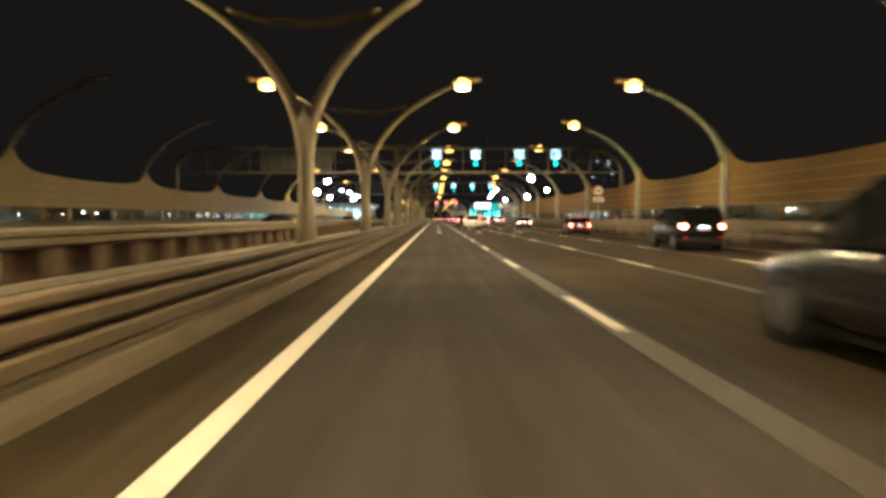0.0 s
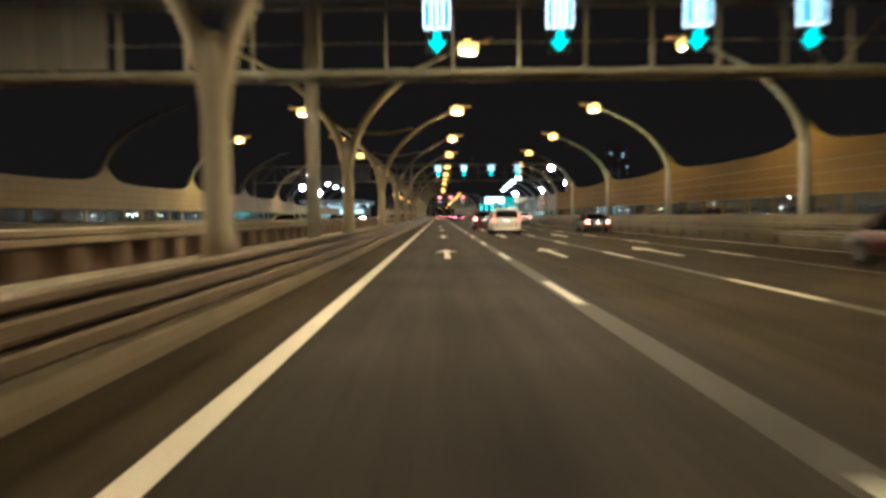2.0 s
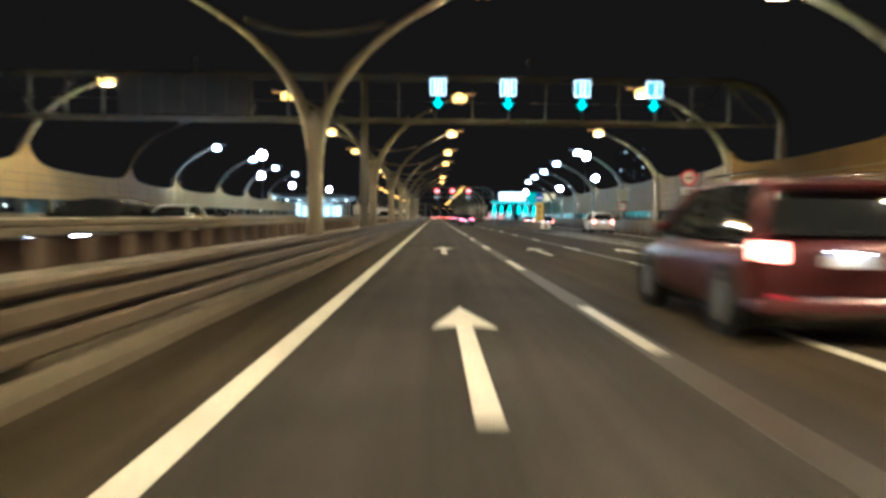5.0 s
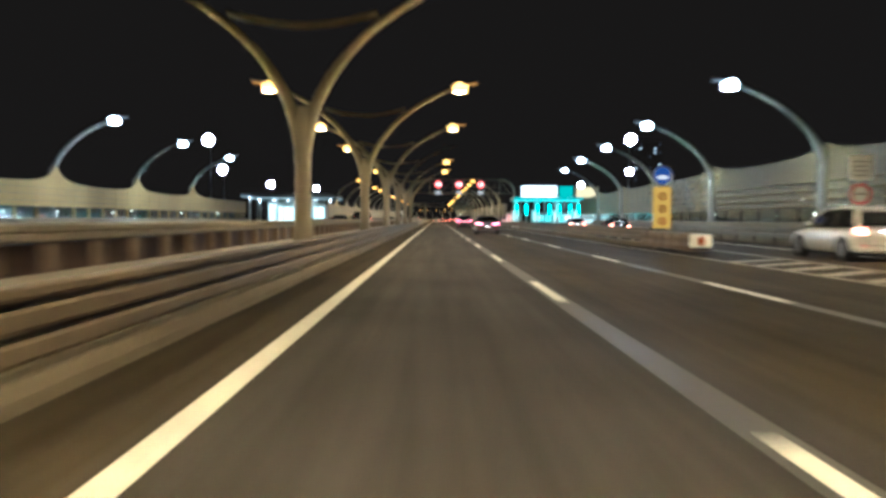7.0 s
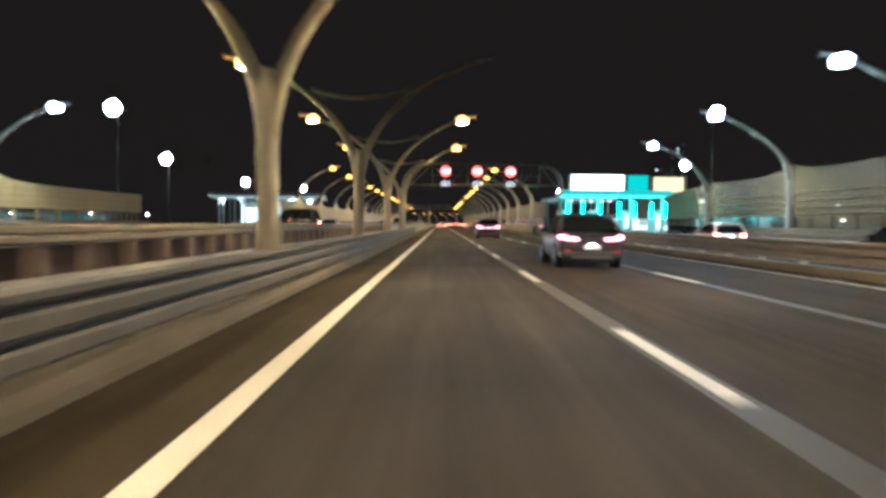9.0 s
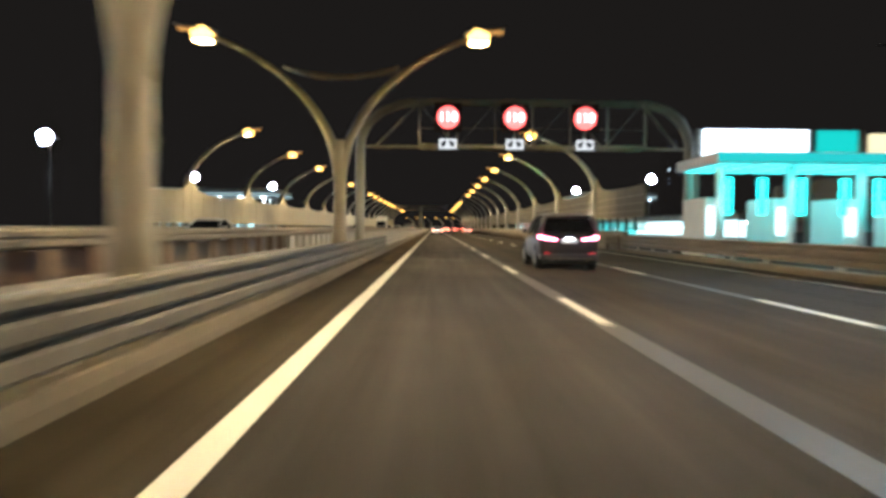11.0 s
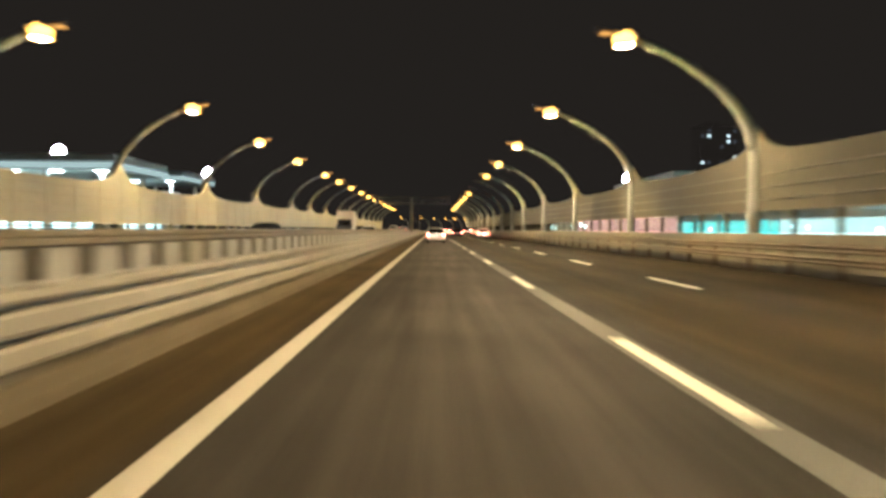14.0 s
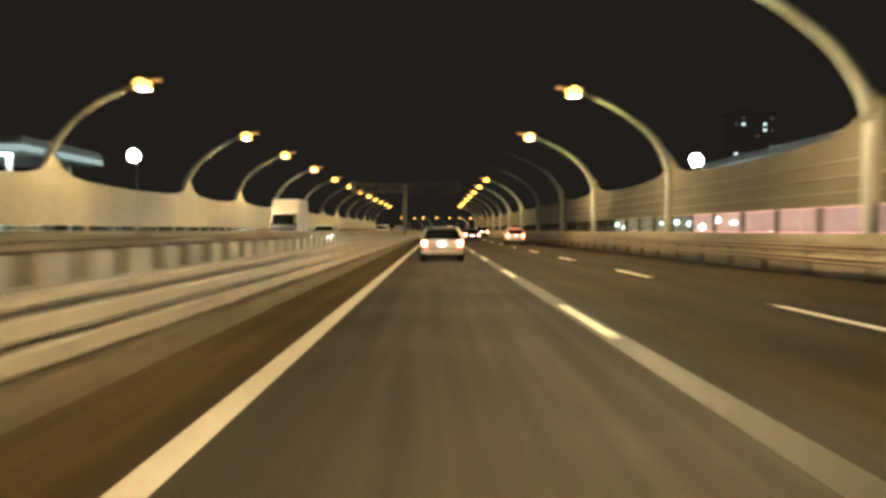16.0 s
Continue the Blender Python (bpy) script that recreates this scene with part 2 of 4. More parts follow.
    far_wall=mat("sky_mirror_facade", (0.86, 0.85, 0.85), 0.12, metal=1.0, grain=0.06, scale=1, blotch=0.1),
    faint_window=glow("faintly_lit_window", (0.80, 0.88, 1.0), 0.018),
    fascia=glow("floodlit_fascia_glow", (0.70, 0.90, 0.84), 0.13),
    led_red=glow("red_ring_led", (1.0, 0.10, 0.08), 1.3),
    led_pale=glow("pale_figures_led", (1.0, 0.93, 0.86), 1.2),
    distant_lamp=glow("distant_lit_window", (0.75, 0.90, 0.9), 0.4),
    shop_lit=glow("lit_shop_front", (0.62, 0.90, 0.84), 1.0),
    glint_glow=glow("glint_lamp_globe", (1.0, 0.88, 0.66), 9.0),
    spot_white=glow("bright_shop_lamp", (0.7, 1.0, 0.94), 5.0),
    led_pink=glow("pink_shop_light", (0.9, 0.42, 0.34), 0.5),
)


def paint_mat(name, colour, rough=0.3, metal=0.3):
    m = mat(name, colour, rough, metal, grain=0.05, scale=3, spec=0.5)
    m.node_tree.nodes["Principled BSDF"].inputs["Coat Weight"].default_value = 0.3
    m.node_tree.nodes["Principled BSDF"].inputs["Coat Roughness"].default_value = 0.08
    return m


PAINT = dict(
    white=paint_mat("white_car_paint", (0.60, 0.585, 0.54), 0.35, 0.0),
    silver=paint_mat("silver_car_paint", (0.60, 0.58, 0.55), 0.35, 0.2),
    black=paint_mat("black_car_paint", (0.02, 0.02, 0.022), 0.25, 0.3),
    graphite=paint_mat("graphite_car_paint", (0.035, 0.030, 0.034), 0.42, 0.1),
    red=paint_mat("dark_red_car_paint", (0.08, 0.016, 0.018), 0.3, 0.2),
    beige=paint_mat("beige_car_paint", (0.55, 0.47, 0.30), 0.45, 0.0),
)


# ---- mesh helpers ----
def part(name, bm, material, parent=None, label="", smooth=False):
    me = bpy.data.meshes.new(name)
    bmesh.ops.recalc_face_normals(bm, faces=bm.faces[:])
    bm.to_mesh(me)
    bm.free()
    if smooth:
        for p in me.polygons:
            p.use_smooth = True
    me.materials.append(material)
    ob = new(name, me)
    ob.parent = parent
    if label:
        ob["label"] = label
    return ob


def share(name, me, parent, m=None):
    """One more object on a mesh that stands already."""
    ob = new(name, me)
    ob.parent = parent
    if m is not None:
        ob.matrix_local = m
    return ob


def box(bm, x0, x1, y0, y1, z0, z1, bevel=0.0):
    vs = [bm.verts.new((x, y, z)) for z in (z0, z1) for x, y in ((x0, y0), (x1, y0), (x1, y1), (x0, y1))]
    fs = [bm.faces.new([vs[i] for i in q]) for q in ((3, 2, 1, 0), (4, 5, 6, 7), (0, 1, 5, 4), (1, 2, 6, 5), (2, 3, 7, 6), (3, 0, 4, 7))]
    if bevel:
        es = list({e for f in fs for e in f.edges})
        bmesh.ops.bevel(bm, geom=es, offset=bevel, segments=2, affect="EDGES")
    return bm


def B(*a, **k):
    return box(bmesh.new(), *a, **k)


def loft(bm, rings, closed=True):
    rows = [[bm.verts.new(p) for p in r] for r in rings]
    n = len(rows[0])
    for a, b in zip(rows, rows[1:]):
        for i in range(n):
            j = (i + 1) % n
            bm.faces.new((a[i], a[j], b[j], b[i]))
    if closed:
        bm.faces.new(rows[0][::-1])
        bm.faces.new(rows[-1])
    return bm


def tube(bm, pts, radii, n=10, flat=1.0):
    """A round tube along points; flat squeezes it across the bend's plane."""
    pts = [Vector(p) for p in pts]
    radii = radii if isinstance(radii, (list, tuple)) else [radii] * len(pts)
    rings, ref = [], None
    for i, p in enumerate(pts):
        d = (pts[min(i + 1, len(pts) - 1)] - pts[max(i - 1, 0)]).normalized()
        if ref is None:
            ref = Vector((0, 1, 0)) if abs(d.y) < 0.9 else Vector((1, 0, 0))
        side = (ref - d * ref.dot(d)).normalized()
        up = d.cross(side)
        ref = side
        rings.append([p + side * (radii[i] * flat * math.cos(a)) + up * (radii[i] * math.sin(a)) for a in (2 * math.pi * k / n for k in range(n))])
    return loft(bm, rings)


def T(*a, **k):
    return tube(bmesh.new(), *a, **k)


def ellipsoid(bm, c, r, nu=12, nv=7, keep=None):
    rings = []
    for j in range(nv + 1):
        th = math.pi * (j + 0.02 if j == 0 else j - 0.02 if j == nv else j) / nv
        rings.append([(c[0] + r[0] * math.sin(th) * math.cos(2 * math.pi * i / nu), c[1] + r[1] * math.sin(th) * math.sin(2 * math.pi * i / nu), c[2] + r[2] * math.cos(th)) for i in range(nu)])
    return loft(bm, rings)


def disc(bm, c, r, depth=0.04, n=24):
    """A round plate that faces the traffic (towards -y)."""
    return loft(bm, [[(c[0] + r * math.cos(2 * math.pi * i / n), c[1] + y, c[2] + r * math.sin(2 * math.pi * i / n)) for i in range(n)] for y in (0, depth)])


def ring(bm, c, r0, r1, depth=0.03, n=24):
    prof = [(r0, 0), (r1, 0), (r1, depth), (r0, depth)]
    rows = [[bm.verts.new((c[0] + r * math.cos(2 * math.pi * i / n), c[1] + y, c[2] + r * math.sin(2 * math.pi * i / n))) for r, y in prof] for i in range(n)]
    for i in range(n):
        a, b = rows[i], rows[(i + 1) % n]
        for k in range(4):
            bm.faces.new((a[k], a[(k + 1) % 4], b[(k + 1) % 4], b[k]))
    return bm


def extrude(bm, profile, y0, y1):
    """A closed outline of (x, z), drawn out along y."""
    return loft(bm, [[(x, y, z) for x, z in profile] for y in (y0, y1)])


def poly(bm, pts, z0, z1):
    """A flat outline of (x, y) with thickness."""
    return loft(bm, [[(x, y, z) for x, y in pts] for z in (z0, z1)])


def thing(name, label, category, at=(0, 0, 0), yaw=0.0, group="", kind=""):
    ob = new(name)
    ob.empty_display_size = 0.2
    ob.matrix_basis = pose(*at, 0, 0, yaw)
    return tagged(ob, label, category, group, kind)


def lerp(table, y):
    return float(np.interp(y, [p[0] for p in table], [p[1] for p in table]))


# ---- ground and road ----
tagged(part("ground", B(-900, 900, -300, 1500, -0.6, -0.25), M["ground"]), "dark open ground round the raised road", "ground", kind="structure")
tagged(part("road", B(-46, 46, -70, 268.0, -0.24, 0.0), M["asphalt"]), "dark worn asphalt of a wide motorway", "road", kind="structure")
tagged(part("road_after_exit", B(-46, 46, 268.0, 900, -0.24, 0.0), M["asphalt_far"]), "asphalt past the exit with lamplight balance painted into its tones", "road", kind="structure")

OPP_Z = 0.24
tagged(part("road_opposite", B(-46, -5.75, -70, 900, 0.002, OPP_Z), M["asphalt"]), "dark asphalt of the higher opposite carriageway", "road", kind="structure")

markings = thing("road_marking", "white painted lane lines and arrows on dark asphalt", "road marking", kind="structure")
# solid edge line beside the median
for k in range(-5, 50):
    x = -1.755 + 0.055 * min(1, max(0, (k - 17) / 4))
    part("edge_line", B(x - 0.115, x + 0.115, 12 * k, 12 * k + 12, 0.004, 0.008), M["paint"], markings)
dash_me = None
for x, k0, k1 in ((2.0, -3, 48), (5.75, -3, 48), (9.5, -3, 11)):
    for k in range(k0, k1):
        if dash_me is None:
            o = part("lane_dash", B(-0.085, 0.085, -3.9, 0, 0.006, 0.010), M["paint"], markings)
            dash_me = o.data
        else:
            o = share("lane_dash", dash_me, markings)
        o.location = (x, 12 * k, 0)
for x, w, y0, y1 in ((2.0, 0.17, -60, 600), (5.75, 0.13, -60, 284), (9.5, 0.12, -60, 160)):
    part("sealed_joint", B(x - w, x + w, y0, y1, 0.001, 0.004), M["seam"], markings, "paler sealed joint under the dashes")
# right edge lines, before and after the exit
part("edge_line", poly(bmesh.new(), [(13.2, -60), (13.4, -60), (13.4, 140), (16.4, 185), (18.2, 250), (18.0, 250), (16.2, 185), (13.2, 140)], 0.004, 0.008), M["paint"], markings)
part("edge_line", poly(bmesh.new(), [(9.25, 128), (9.42, 128), (9.42, 286), (9.25, 286)], 0.004, 0.008), M["worn_paint"], markings)
part("edge_line", poly(bmesh.new(), [(9.5, 128), (9.7, 128), (11.5, 160), (12.2, 179), (12.6, 190), (13.2, 260), (13.0, 260), (12.4, 190), (12.0, 179), (11.3, 160)], 0.004, 0.008), M["worn_paint"], markings)
for i in range(22):
    y = 134 + 2.0 * i
    x1 = lerp([(128, 9.6), (160, 11.3), (179, 12.0)], y) - 0.1
    part("chevron_stripe", poly(bmesh.new(), [(9.5, y), (x1, y + 1.6), (x1, y + 2.2), (9.5, y + 0.6)], 0.004, 0.008), M["worn_paint"], markings)
# opposite carriageway
part("edge_line", B(-6.9, -6.7, -60, 600, OPP_Z + 0.004, OPP_Z + 0.008), M["paint"], markings)
for x in (-10.5, -14.2):
    for k in range(-3, 48):
        share("lane_dash", dash_me, markings).location = (x, 12 * k + 5, OPP_Z)


def arrow(x, tip, turn):
    bm = bmesh.new()
    if turn == 0:
        pts = [(0, 0), (0.40, -2.15), (0.10, -2.0), (0.10, -6.4), (-0.10, -6.4), (-0.10, -2.0), (-0.40, -2.15)]
    else:
        pts = [(0, 0), (0.30, -2.2), (0.11, -2.0), (0.11, -6.4), (-0.11, -6.4), (-0.11, -3.1), (-0.45, -2.5), (-0.75, -2.6), (-0.62, -1.0), (-0.28, -1.7)]
    poly(bm, pts, 0.006, 0.010)
    o = part("lane_arrow", bm, M["paint"], markings)
    o.location = (x, tip, 0)


for tip in (75.4, 97.5, 119.8, 142.1):
    arrow(0.12, tip, 0)
    arrow(3.9, tip, 0)
    arrow(7.6, tip, 0)


# ---- lamps ----
def arm_curve(x0, z0, x1, z1, n=14, lean=0.10, rise=0.64):
    """From the post's head the arm springs up, leans out and flattens towards its tip."""
    a, b, c = Vector((x0, 0, z0)), Vector((x0 + (x1 - x0) * lean, 0, z0 + (z1 - z0) * rise)), Vector((x1, 0, z1))
    return [a * (1 - u) ** 2 + b * (2 * u * (1 - u)) + c * u * u for u in (i / n for i in range(n + 1))]


def luminaire(parent, tip, way, lens, lit_label, skin="pole"):
    """A lamp head past the arm's tip, with a glowing bowl under it; way is the side the arm points to."""
    x, z = tip
    bm = bmesh.new()
    loft(bm, [[(x + way * (s - 0.75), w * math.cos(a), z - 0.06 + 0.10 * s * s + h * math.sin(a)) for a in (2 * math.pi * k / 10 for k in range(10))] for s, w, h in ((0, 0.10, 0.05), (0.15, 0.2, 0.09), (0.7, 0.22, 0.10), (1.05, 0.16, 0.08), (1.4, 0.10, 0.05), (1.6, 0.03, 0.02))])
    head = part("lamp_head", bm, M[skin], parent, "", True)
    if lens:
        lit = M[lens.replace("lamp", "bowl")]
        # Bowl and skirt glow, oversized, to give the lamp the look of a halo.
        part("bowl", ellipsoid(bmesh.new(), (x - way * 0.2, 0, z - 0.17), (0.44, 0.30, 0.27), 16, 9), lit, head, lit_label.replace("lens", "bowl"), True)
        part("front_refractor", ellipsoid(bmesh.new(), (x + way * 0.44, 0, z - 0.01), (0.32, 0.12, 0.055)), M["tip_white" if lens == "lamp_white" else "tip_glow"], head, lit_label.replace("lens", "refractor"), True)
        bm = bmesh.new()
        rows = [[(x - way * 0.2 + a * math.cos(u), b * math.sin(u), z + h) for u in (2 * math.pi * k / 16 for k in range(16))] for a, b, h in ((0.38, 0.22, -0.34), (0.40, 0.24, -0.39), (0.39, 0.23, -0.46), (0.37, 0.21, -0.46), (0.37, 0.21, -0.34))]
        part("skirt", loft(bm, rows, False), lit, head, lit_label.replace("lens", "rim"), True)
        part("lens", ellipsoid(bmesh.new(), (x - way * 0.2, 0, z - 0.425), (0.34, 0.19, 0.018)), M[lens], head, lit_label, True)
    else:
        part("lens", ellipsoid(bmesh.new(), (x - way * 0.2, 0, z - 0.13), (0.36, 0.18, 0.07)), M["sign_back"], head, "unlit lens", True)


def y_lamp(y, left=True, right=True):
    ob = thing("median_street_lamp", "tall grey Y-shaped lamp post with two curved arms" + ("" if left and right else ", one lamp dark"), "street lamp", (-3.87, y, 0), group="lamp posts on the median")
    part("base_plinth", B(-0.55, 0.55, -0.5, 0.5, 0, 0.55, 0.04), M["concrete"], ob, "concrete plinth")
    bm = bmesh.new()
    tube(bm, [(0, 0, 0.5), (0, 0, 1.2), (0, 0, 2.4), (0, 0, 3.5), (0, 0, 4.1), (0, 0, 4.5)], [0.30, 0.25, 0.225, 0.225, 0.24, 0.14], 16, 0.92)
    part("trunk", bm, M["pole"], ob, "", True)
    for way, lit in ((-1, left), (1, right)):
        pts = arm_curve(way * 0.02, 3.0, way * 5.25, 8.42, 22, 0.05, 0.68)
        n = len(pts)
        part("arm", T(pts, [0.09 + 0.12 * (1 - i / (n - 1)) ** 1.1 for i in range(n)], 12, 0.9), M["pole"], ob, "", True)
        luminaire(ob, (way * 5.2, 8.44), way, "lamp_yellow" if lit else None, "glowing yellow lens")
    arc = [(-2.12 + 4.24 * u, 0, 7.12 - 0.36 * (1 - (2 * u - 1) ** 2)) for u in (i / 12 for i in range(13))]
    part("tie_arc", T(arc, 0.105, 10), M["pole"], ob, "", True)
    return ob


Y_POSTS = [-17.5, 1.2, 20.2, 38.6, 57.4, 76.3, 95.1, 113.6, 131.9, 154.0, 173.4, 192.5, 210.4, 228.3, 246.4, 265.8]
y_proto = None
for y in Y_POSTS:
    if y == 228.3:
        y_lamp(y, True, False)
    elif y_proto is None:
        y_proto = y_lamp(y)
    else:
        copy_thing(y_proto, pose(-3.87, y, 0))


def wall_lamp(x, y, way, lens):
    """way: +1 or -1, the side to which the arm reaches over the road."""
    state = {"lamp_yellow": "glowing yellow", "lamp_strong": "glowing yellow", "lamp_soft": "glowing yellow", "lamp_white": "glowing cold white", None: "unlit"}[lens]
    ob = thing("wall_street_lamp", f"grey post with one curved {state} arm lamp", "street lamp", (x, y, 0), group="lamp posts along the noise walls")
    reach = 5.1 if way < 0 else 4.8
    bm = bmesh.new()
    tube(bm, [(0, 0, 0), (0, 0, 2.2), (0, 0, 3.8), (0, 0, 4.9)], [0.25, 0.23, 0.22, 0.17], 12)
    part("post", bm, M["wall_pole"], ob, "", True)
    pts = arm_curve(0, 4.3, way * reach, 8.5)
    n = len(pts)
    part("arm", T(pts, [0.23 - 0.13 * (i / (n - 1)) for i in range(n)], 10, 0.8), M["wall_pole"], ob, "", True)
    wing = [(-way * 0.02, 0, 4.2), (-way * 0.10, 0, 4.7), (way * 0.02, 0, 5.15)]
    part("head_fin", T(wing, [0.16, 0.18, 0.08], 8), M["wall_pole"], ob, "", True)
    luminaire(ob, (way * reach, 8.52), way, lens, f"{state} lens", "wall_pole")
    return ob


RIGHT_EARLY = [(15.0, y, "lamp_yellow") for y in (-17.5, 1.2, 20.2, 39.4, 56.8, 76.3, 95.3, 113.6, 131.9)] + [(16.1, 151.5, "lamp_yellow"), (18.0, 172.0, "lamp_yellow")] + [(x, y, "lamp_white") for x, y in ((19.9, 191.4), (20.4, 209.0), (21.3, 226.8), (22.0, 243.6), (23.2, 262.5))]
LATE_Y = (295.8, 313.7, 331.4, 349.2, 367.6, 386.0, 404.8, 419.7, 436.8, 455.0, 473.0, 491.0, 509.0, 527.0, 545.0, 563.0, 581.0)
RIGHT_LATE = [(11.65, y, None if y in (419.7, 436.8) else "lamp_strong") for y in LATE_Y]
LEFT_LATE = [(-19.0, y, "lamp_soft") for y in (295.8, 313.7, 331.2, 348.9, 366.5, 384.3) + LATE_Y[6:]]
LEFT_EARLY = [(-22.3, y, "lamp_yellow" if y in (113.4, 150.0) else None) for y in (-17.5, 1.2, 20.2, 38.6, 57.2, 76.3, 95.3, 113.4, 131.9, 150.0)] + [(-24.6, 170.0, None), (-28.0, 191.0, "lamp_white"), (-28.0, 208.0, "lamp_white"), (-28.8, 225.5, "lamp_white"), (-29.0, 243.0, "lamp_white")]
lamp_protos = {}
for rows, way in ((RIGHT_EARLY, -1), (RIGHT_LATE, -1), (LEFT_EARLY, 1), (LEFT_LATE, 1)):
    for x, y, lens in rows:
        key = (way, lens)
        if key in lamp_protos:
            copy_thing(lamp_protos[key], pose(x, y, 0))
        else:
            lamp_protos[key] = wall_lamp(x, y, way, lens)


for x, y in ((-16, 800), (-9, 815), (-3, 790), (5, 805), (12, 790), (18, 800), (25, 812), (31, 800), (37, 815), (44, 830)):
    copy_thing(lamp_protos[(-1, "lamp_yellow")], pose(x, y, 0))

# ---- noise walls ----
def noise_wall(name, label, posts, off, skin, low=2.05, sag=((0, 3.85), (600, 3.85)), n=6):
    """Screens from post to post: clear panes below, solid panels above, whose top hangs like a cable between the posts.
    off: how far the screens stand from the posts' line; sag: the top's lowest height along the road."""
    wall = thing(name, label, "noise wall", kind="structure")
    for (xa, ya, la), (xb, yb, lb) in zip(posts, posts[1:]):
        span = math.hypot(xb - xa, yb - ya)
        ux, uy = (xb - xa) / span, (yb - ya) / span
        nx, ny = -uy * 0.06, ux * 0.06

        def at(s, side, z):
            return (xa + ux * s + nx * side + off, ya + uy * s + ny * side, z)

        def top(s):
            d = min(s if la != 0 else 99.0, span - s if lb != 0 else 99.0)
            base = lerp(sag, ya + uy * s)
            peak = max(5.13, base + 0.62) - base - 0.33
            return base + peak * math.exp(-d / 0.9) + 0.33 * math.exp(-d / 4.0)

        for i in range(n):
            s0, s1 = span * i / n + 0.02, span * (i + 1) / n - 0.02
            bm = bmesh.new()
            seg = 8 if i in (0, n - 1) else 2
            rings = []
            for k in range(seg + 1):
                s = s0 + (s1 - s0) * k / seg
                rings.append([at(s, 1, low), at(s, 1, top(s)), at(s, -1, top(s)), at(s, -1, low)])
            loft(bm, rings)
            part("noise_panel", bm, skin, wall)
            bm = bmesh.new()
            loft(bm, [[at(s, 0.3, 1.27), at(s, 0.3, low - 0.05), at(s, -0.3, low - 0.05), at(s, -0.3, 1.27)] for s in (s0, s1)])
            part("clear_pane", bm, M["glass"], wall)
            if i:
                s = span * i / n
                bm = bmesh.new()
                loft(bm, [[at(s - 0.05, -1.3, z), at(s + 0.05, -1.3, z), at(s + 0.05, 1.3, z), at(s - 0.05, 1.3, z)] for z in (1.2, top(s) - 0.05)])
                part("mullion", bm, skin, wall)
        for z in (2.05, 2.45, 2.90, 3.37):
            if z < low:
                continue
            bm = bmesh.new()
            loft(bm, [[at(s, 1.9 * o, z - h) for o, h in ((1, 0.016), (1, -0.016), (-1, -0.016), (-1, 0.016))] for s in (0.1, span - 0.1)])
            part("rib", bm, M["rib"] if low > 2 else skin, wall)
    return wall


noise_wall("wall_right_entry", "tan ribbed noise wall with a scalloped top beside the lanes", RIGHT_EARLY[:10], 0.12, M["panel_dark"], sag=((60, 3.85), (100, 4.05), (150, 4.15)))
noise_wall("wall_right_exit", "hazy acrylic noise wall with a scalloped top beside the exit road", RIGHT_EARLY[9:] + [(24.4, 280.5, 0), (26.2, 298.5, 0)], 0.12, M["panel_hazy"], sag=((150, 4.15), (190, 4.75), (262, 4.75)))
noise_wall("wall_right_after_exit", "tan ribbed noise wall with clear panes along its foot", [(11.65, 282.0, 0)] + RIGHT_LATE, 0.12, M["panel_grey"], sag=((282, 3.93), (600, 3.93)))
noise_wall("wall_left_entry", "cream panelled noise wall with a scalloped top", LEFT_EARLY + [(-29.0, 261.0, 0), (-29.0, 268.0, 0)], 0.30, M["panel_ochre"], sag=((0, 3.70), (600, 3.70)))
noise_wall("wall_left_far", "smooth cream noise wall beyond the opposite carriageway", [(-19.0, 284.0, 0)] + LEFT_LATE, 0.30, M["panel"], low=1.5, sag=((0, 3.68), (600, 3.68)))

# ---- parapets and guardrails ----
RAIL = [(0.0, 0.292), (0.05, 0.298), (0.066, 0.33), (0.066, 0.44), (0.05, 0.470), (-0.055, 0.478), (-0.055, 0.520), (0.05, 0.527), (0.066, 0.56), (0.066, 0.67), (0.05, 0.700), (-0.055, 0.708), (-0.055, 0.750), (0.05, 0.757), (0.066, 0.785), (0.066, 0.84), (0.04, 0.858), (0.0, 0.862)]


def rail_profile(dz=0.0, k=1.0):
    front = [(x, z * k + dz) for x, z in RAIL]
    return front + [(-0.09, z) for x, z in (front[-1], front[0])]


def sections(path, step=12.0):
    for (xa, ya), (xb, yb) in zip(path, path[1:]):
        span = math.hypot(xb - xa, yb - ya)
        cuts = max(1, round(span / step))
        for i in range(cuts):
            s = i / cuts
            yield xa + (xb - xa) * s, ya + (yb - ya) * s, span / cuts, -math.degrees(math.atan2(xb - xa, yb - ya))


def guardrail(name, label, path, way, steel, dz=0.0, k=1.0, kerb=True, post_step=3.0):
    """A three-wave steel rail on posts over a concrete kerb; way: the side that the waves face."""
    ob = thing(name, label, "guardrail", kind="structure")
    made = {}
    for x, y, length, yaw in sections(path):
        key = round(length, 3)
        m = pose(x, y, 0, 0, 0, yaw)
        if key not in made:
            prof = [(way * px, pz) for px, pz in rail_profile(dz, k)]
            a = part("rail", extrude(bmesh.new(), prof, 0.0, length - 0.02), steel, ob)
            kp = [(way * 0.15, 0), (way * 0.135, 0.10), (way * 0.09, 0.205), (way * 0.06, 0.222), (way * -0.3, 0.222), (way * -0.3, 0)]
            b = part("kerb", extrude(bmesh.new(), kp, 0.0, length - 0.015), M["kerb"], ob) if kerb else None
            c = part("post", B(-way * 0.05 - 0.05, -way * 0.05 + 0.04, 0.9, 1.02, 0.0, 0.84 * k + dz), M["steel"], ob)
            made[key] = (a.data, b and b.data, c.data)
            a.matrix_local = m
            c.matrix_local = m @ pose(-way * 0.06, 0, 0)
            if b:
                b.matrix_local = m
            start = 1
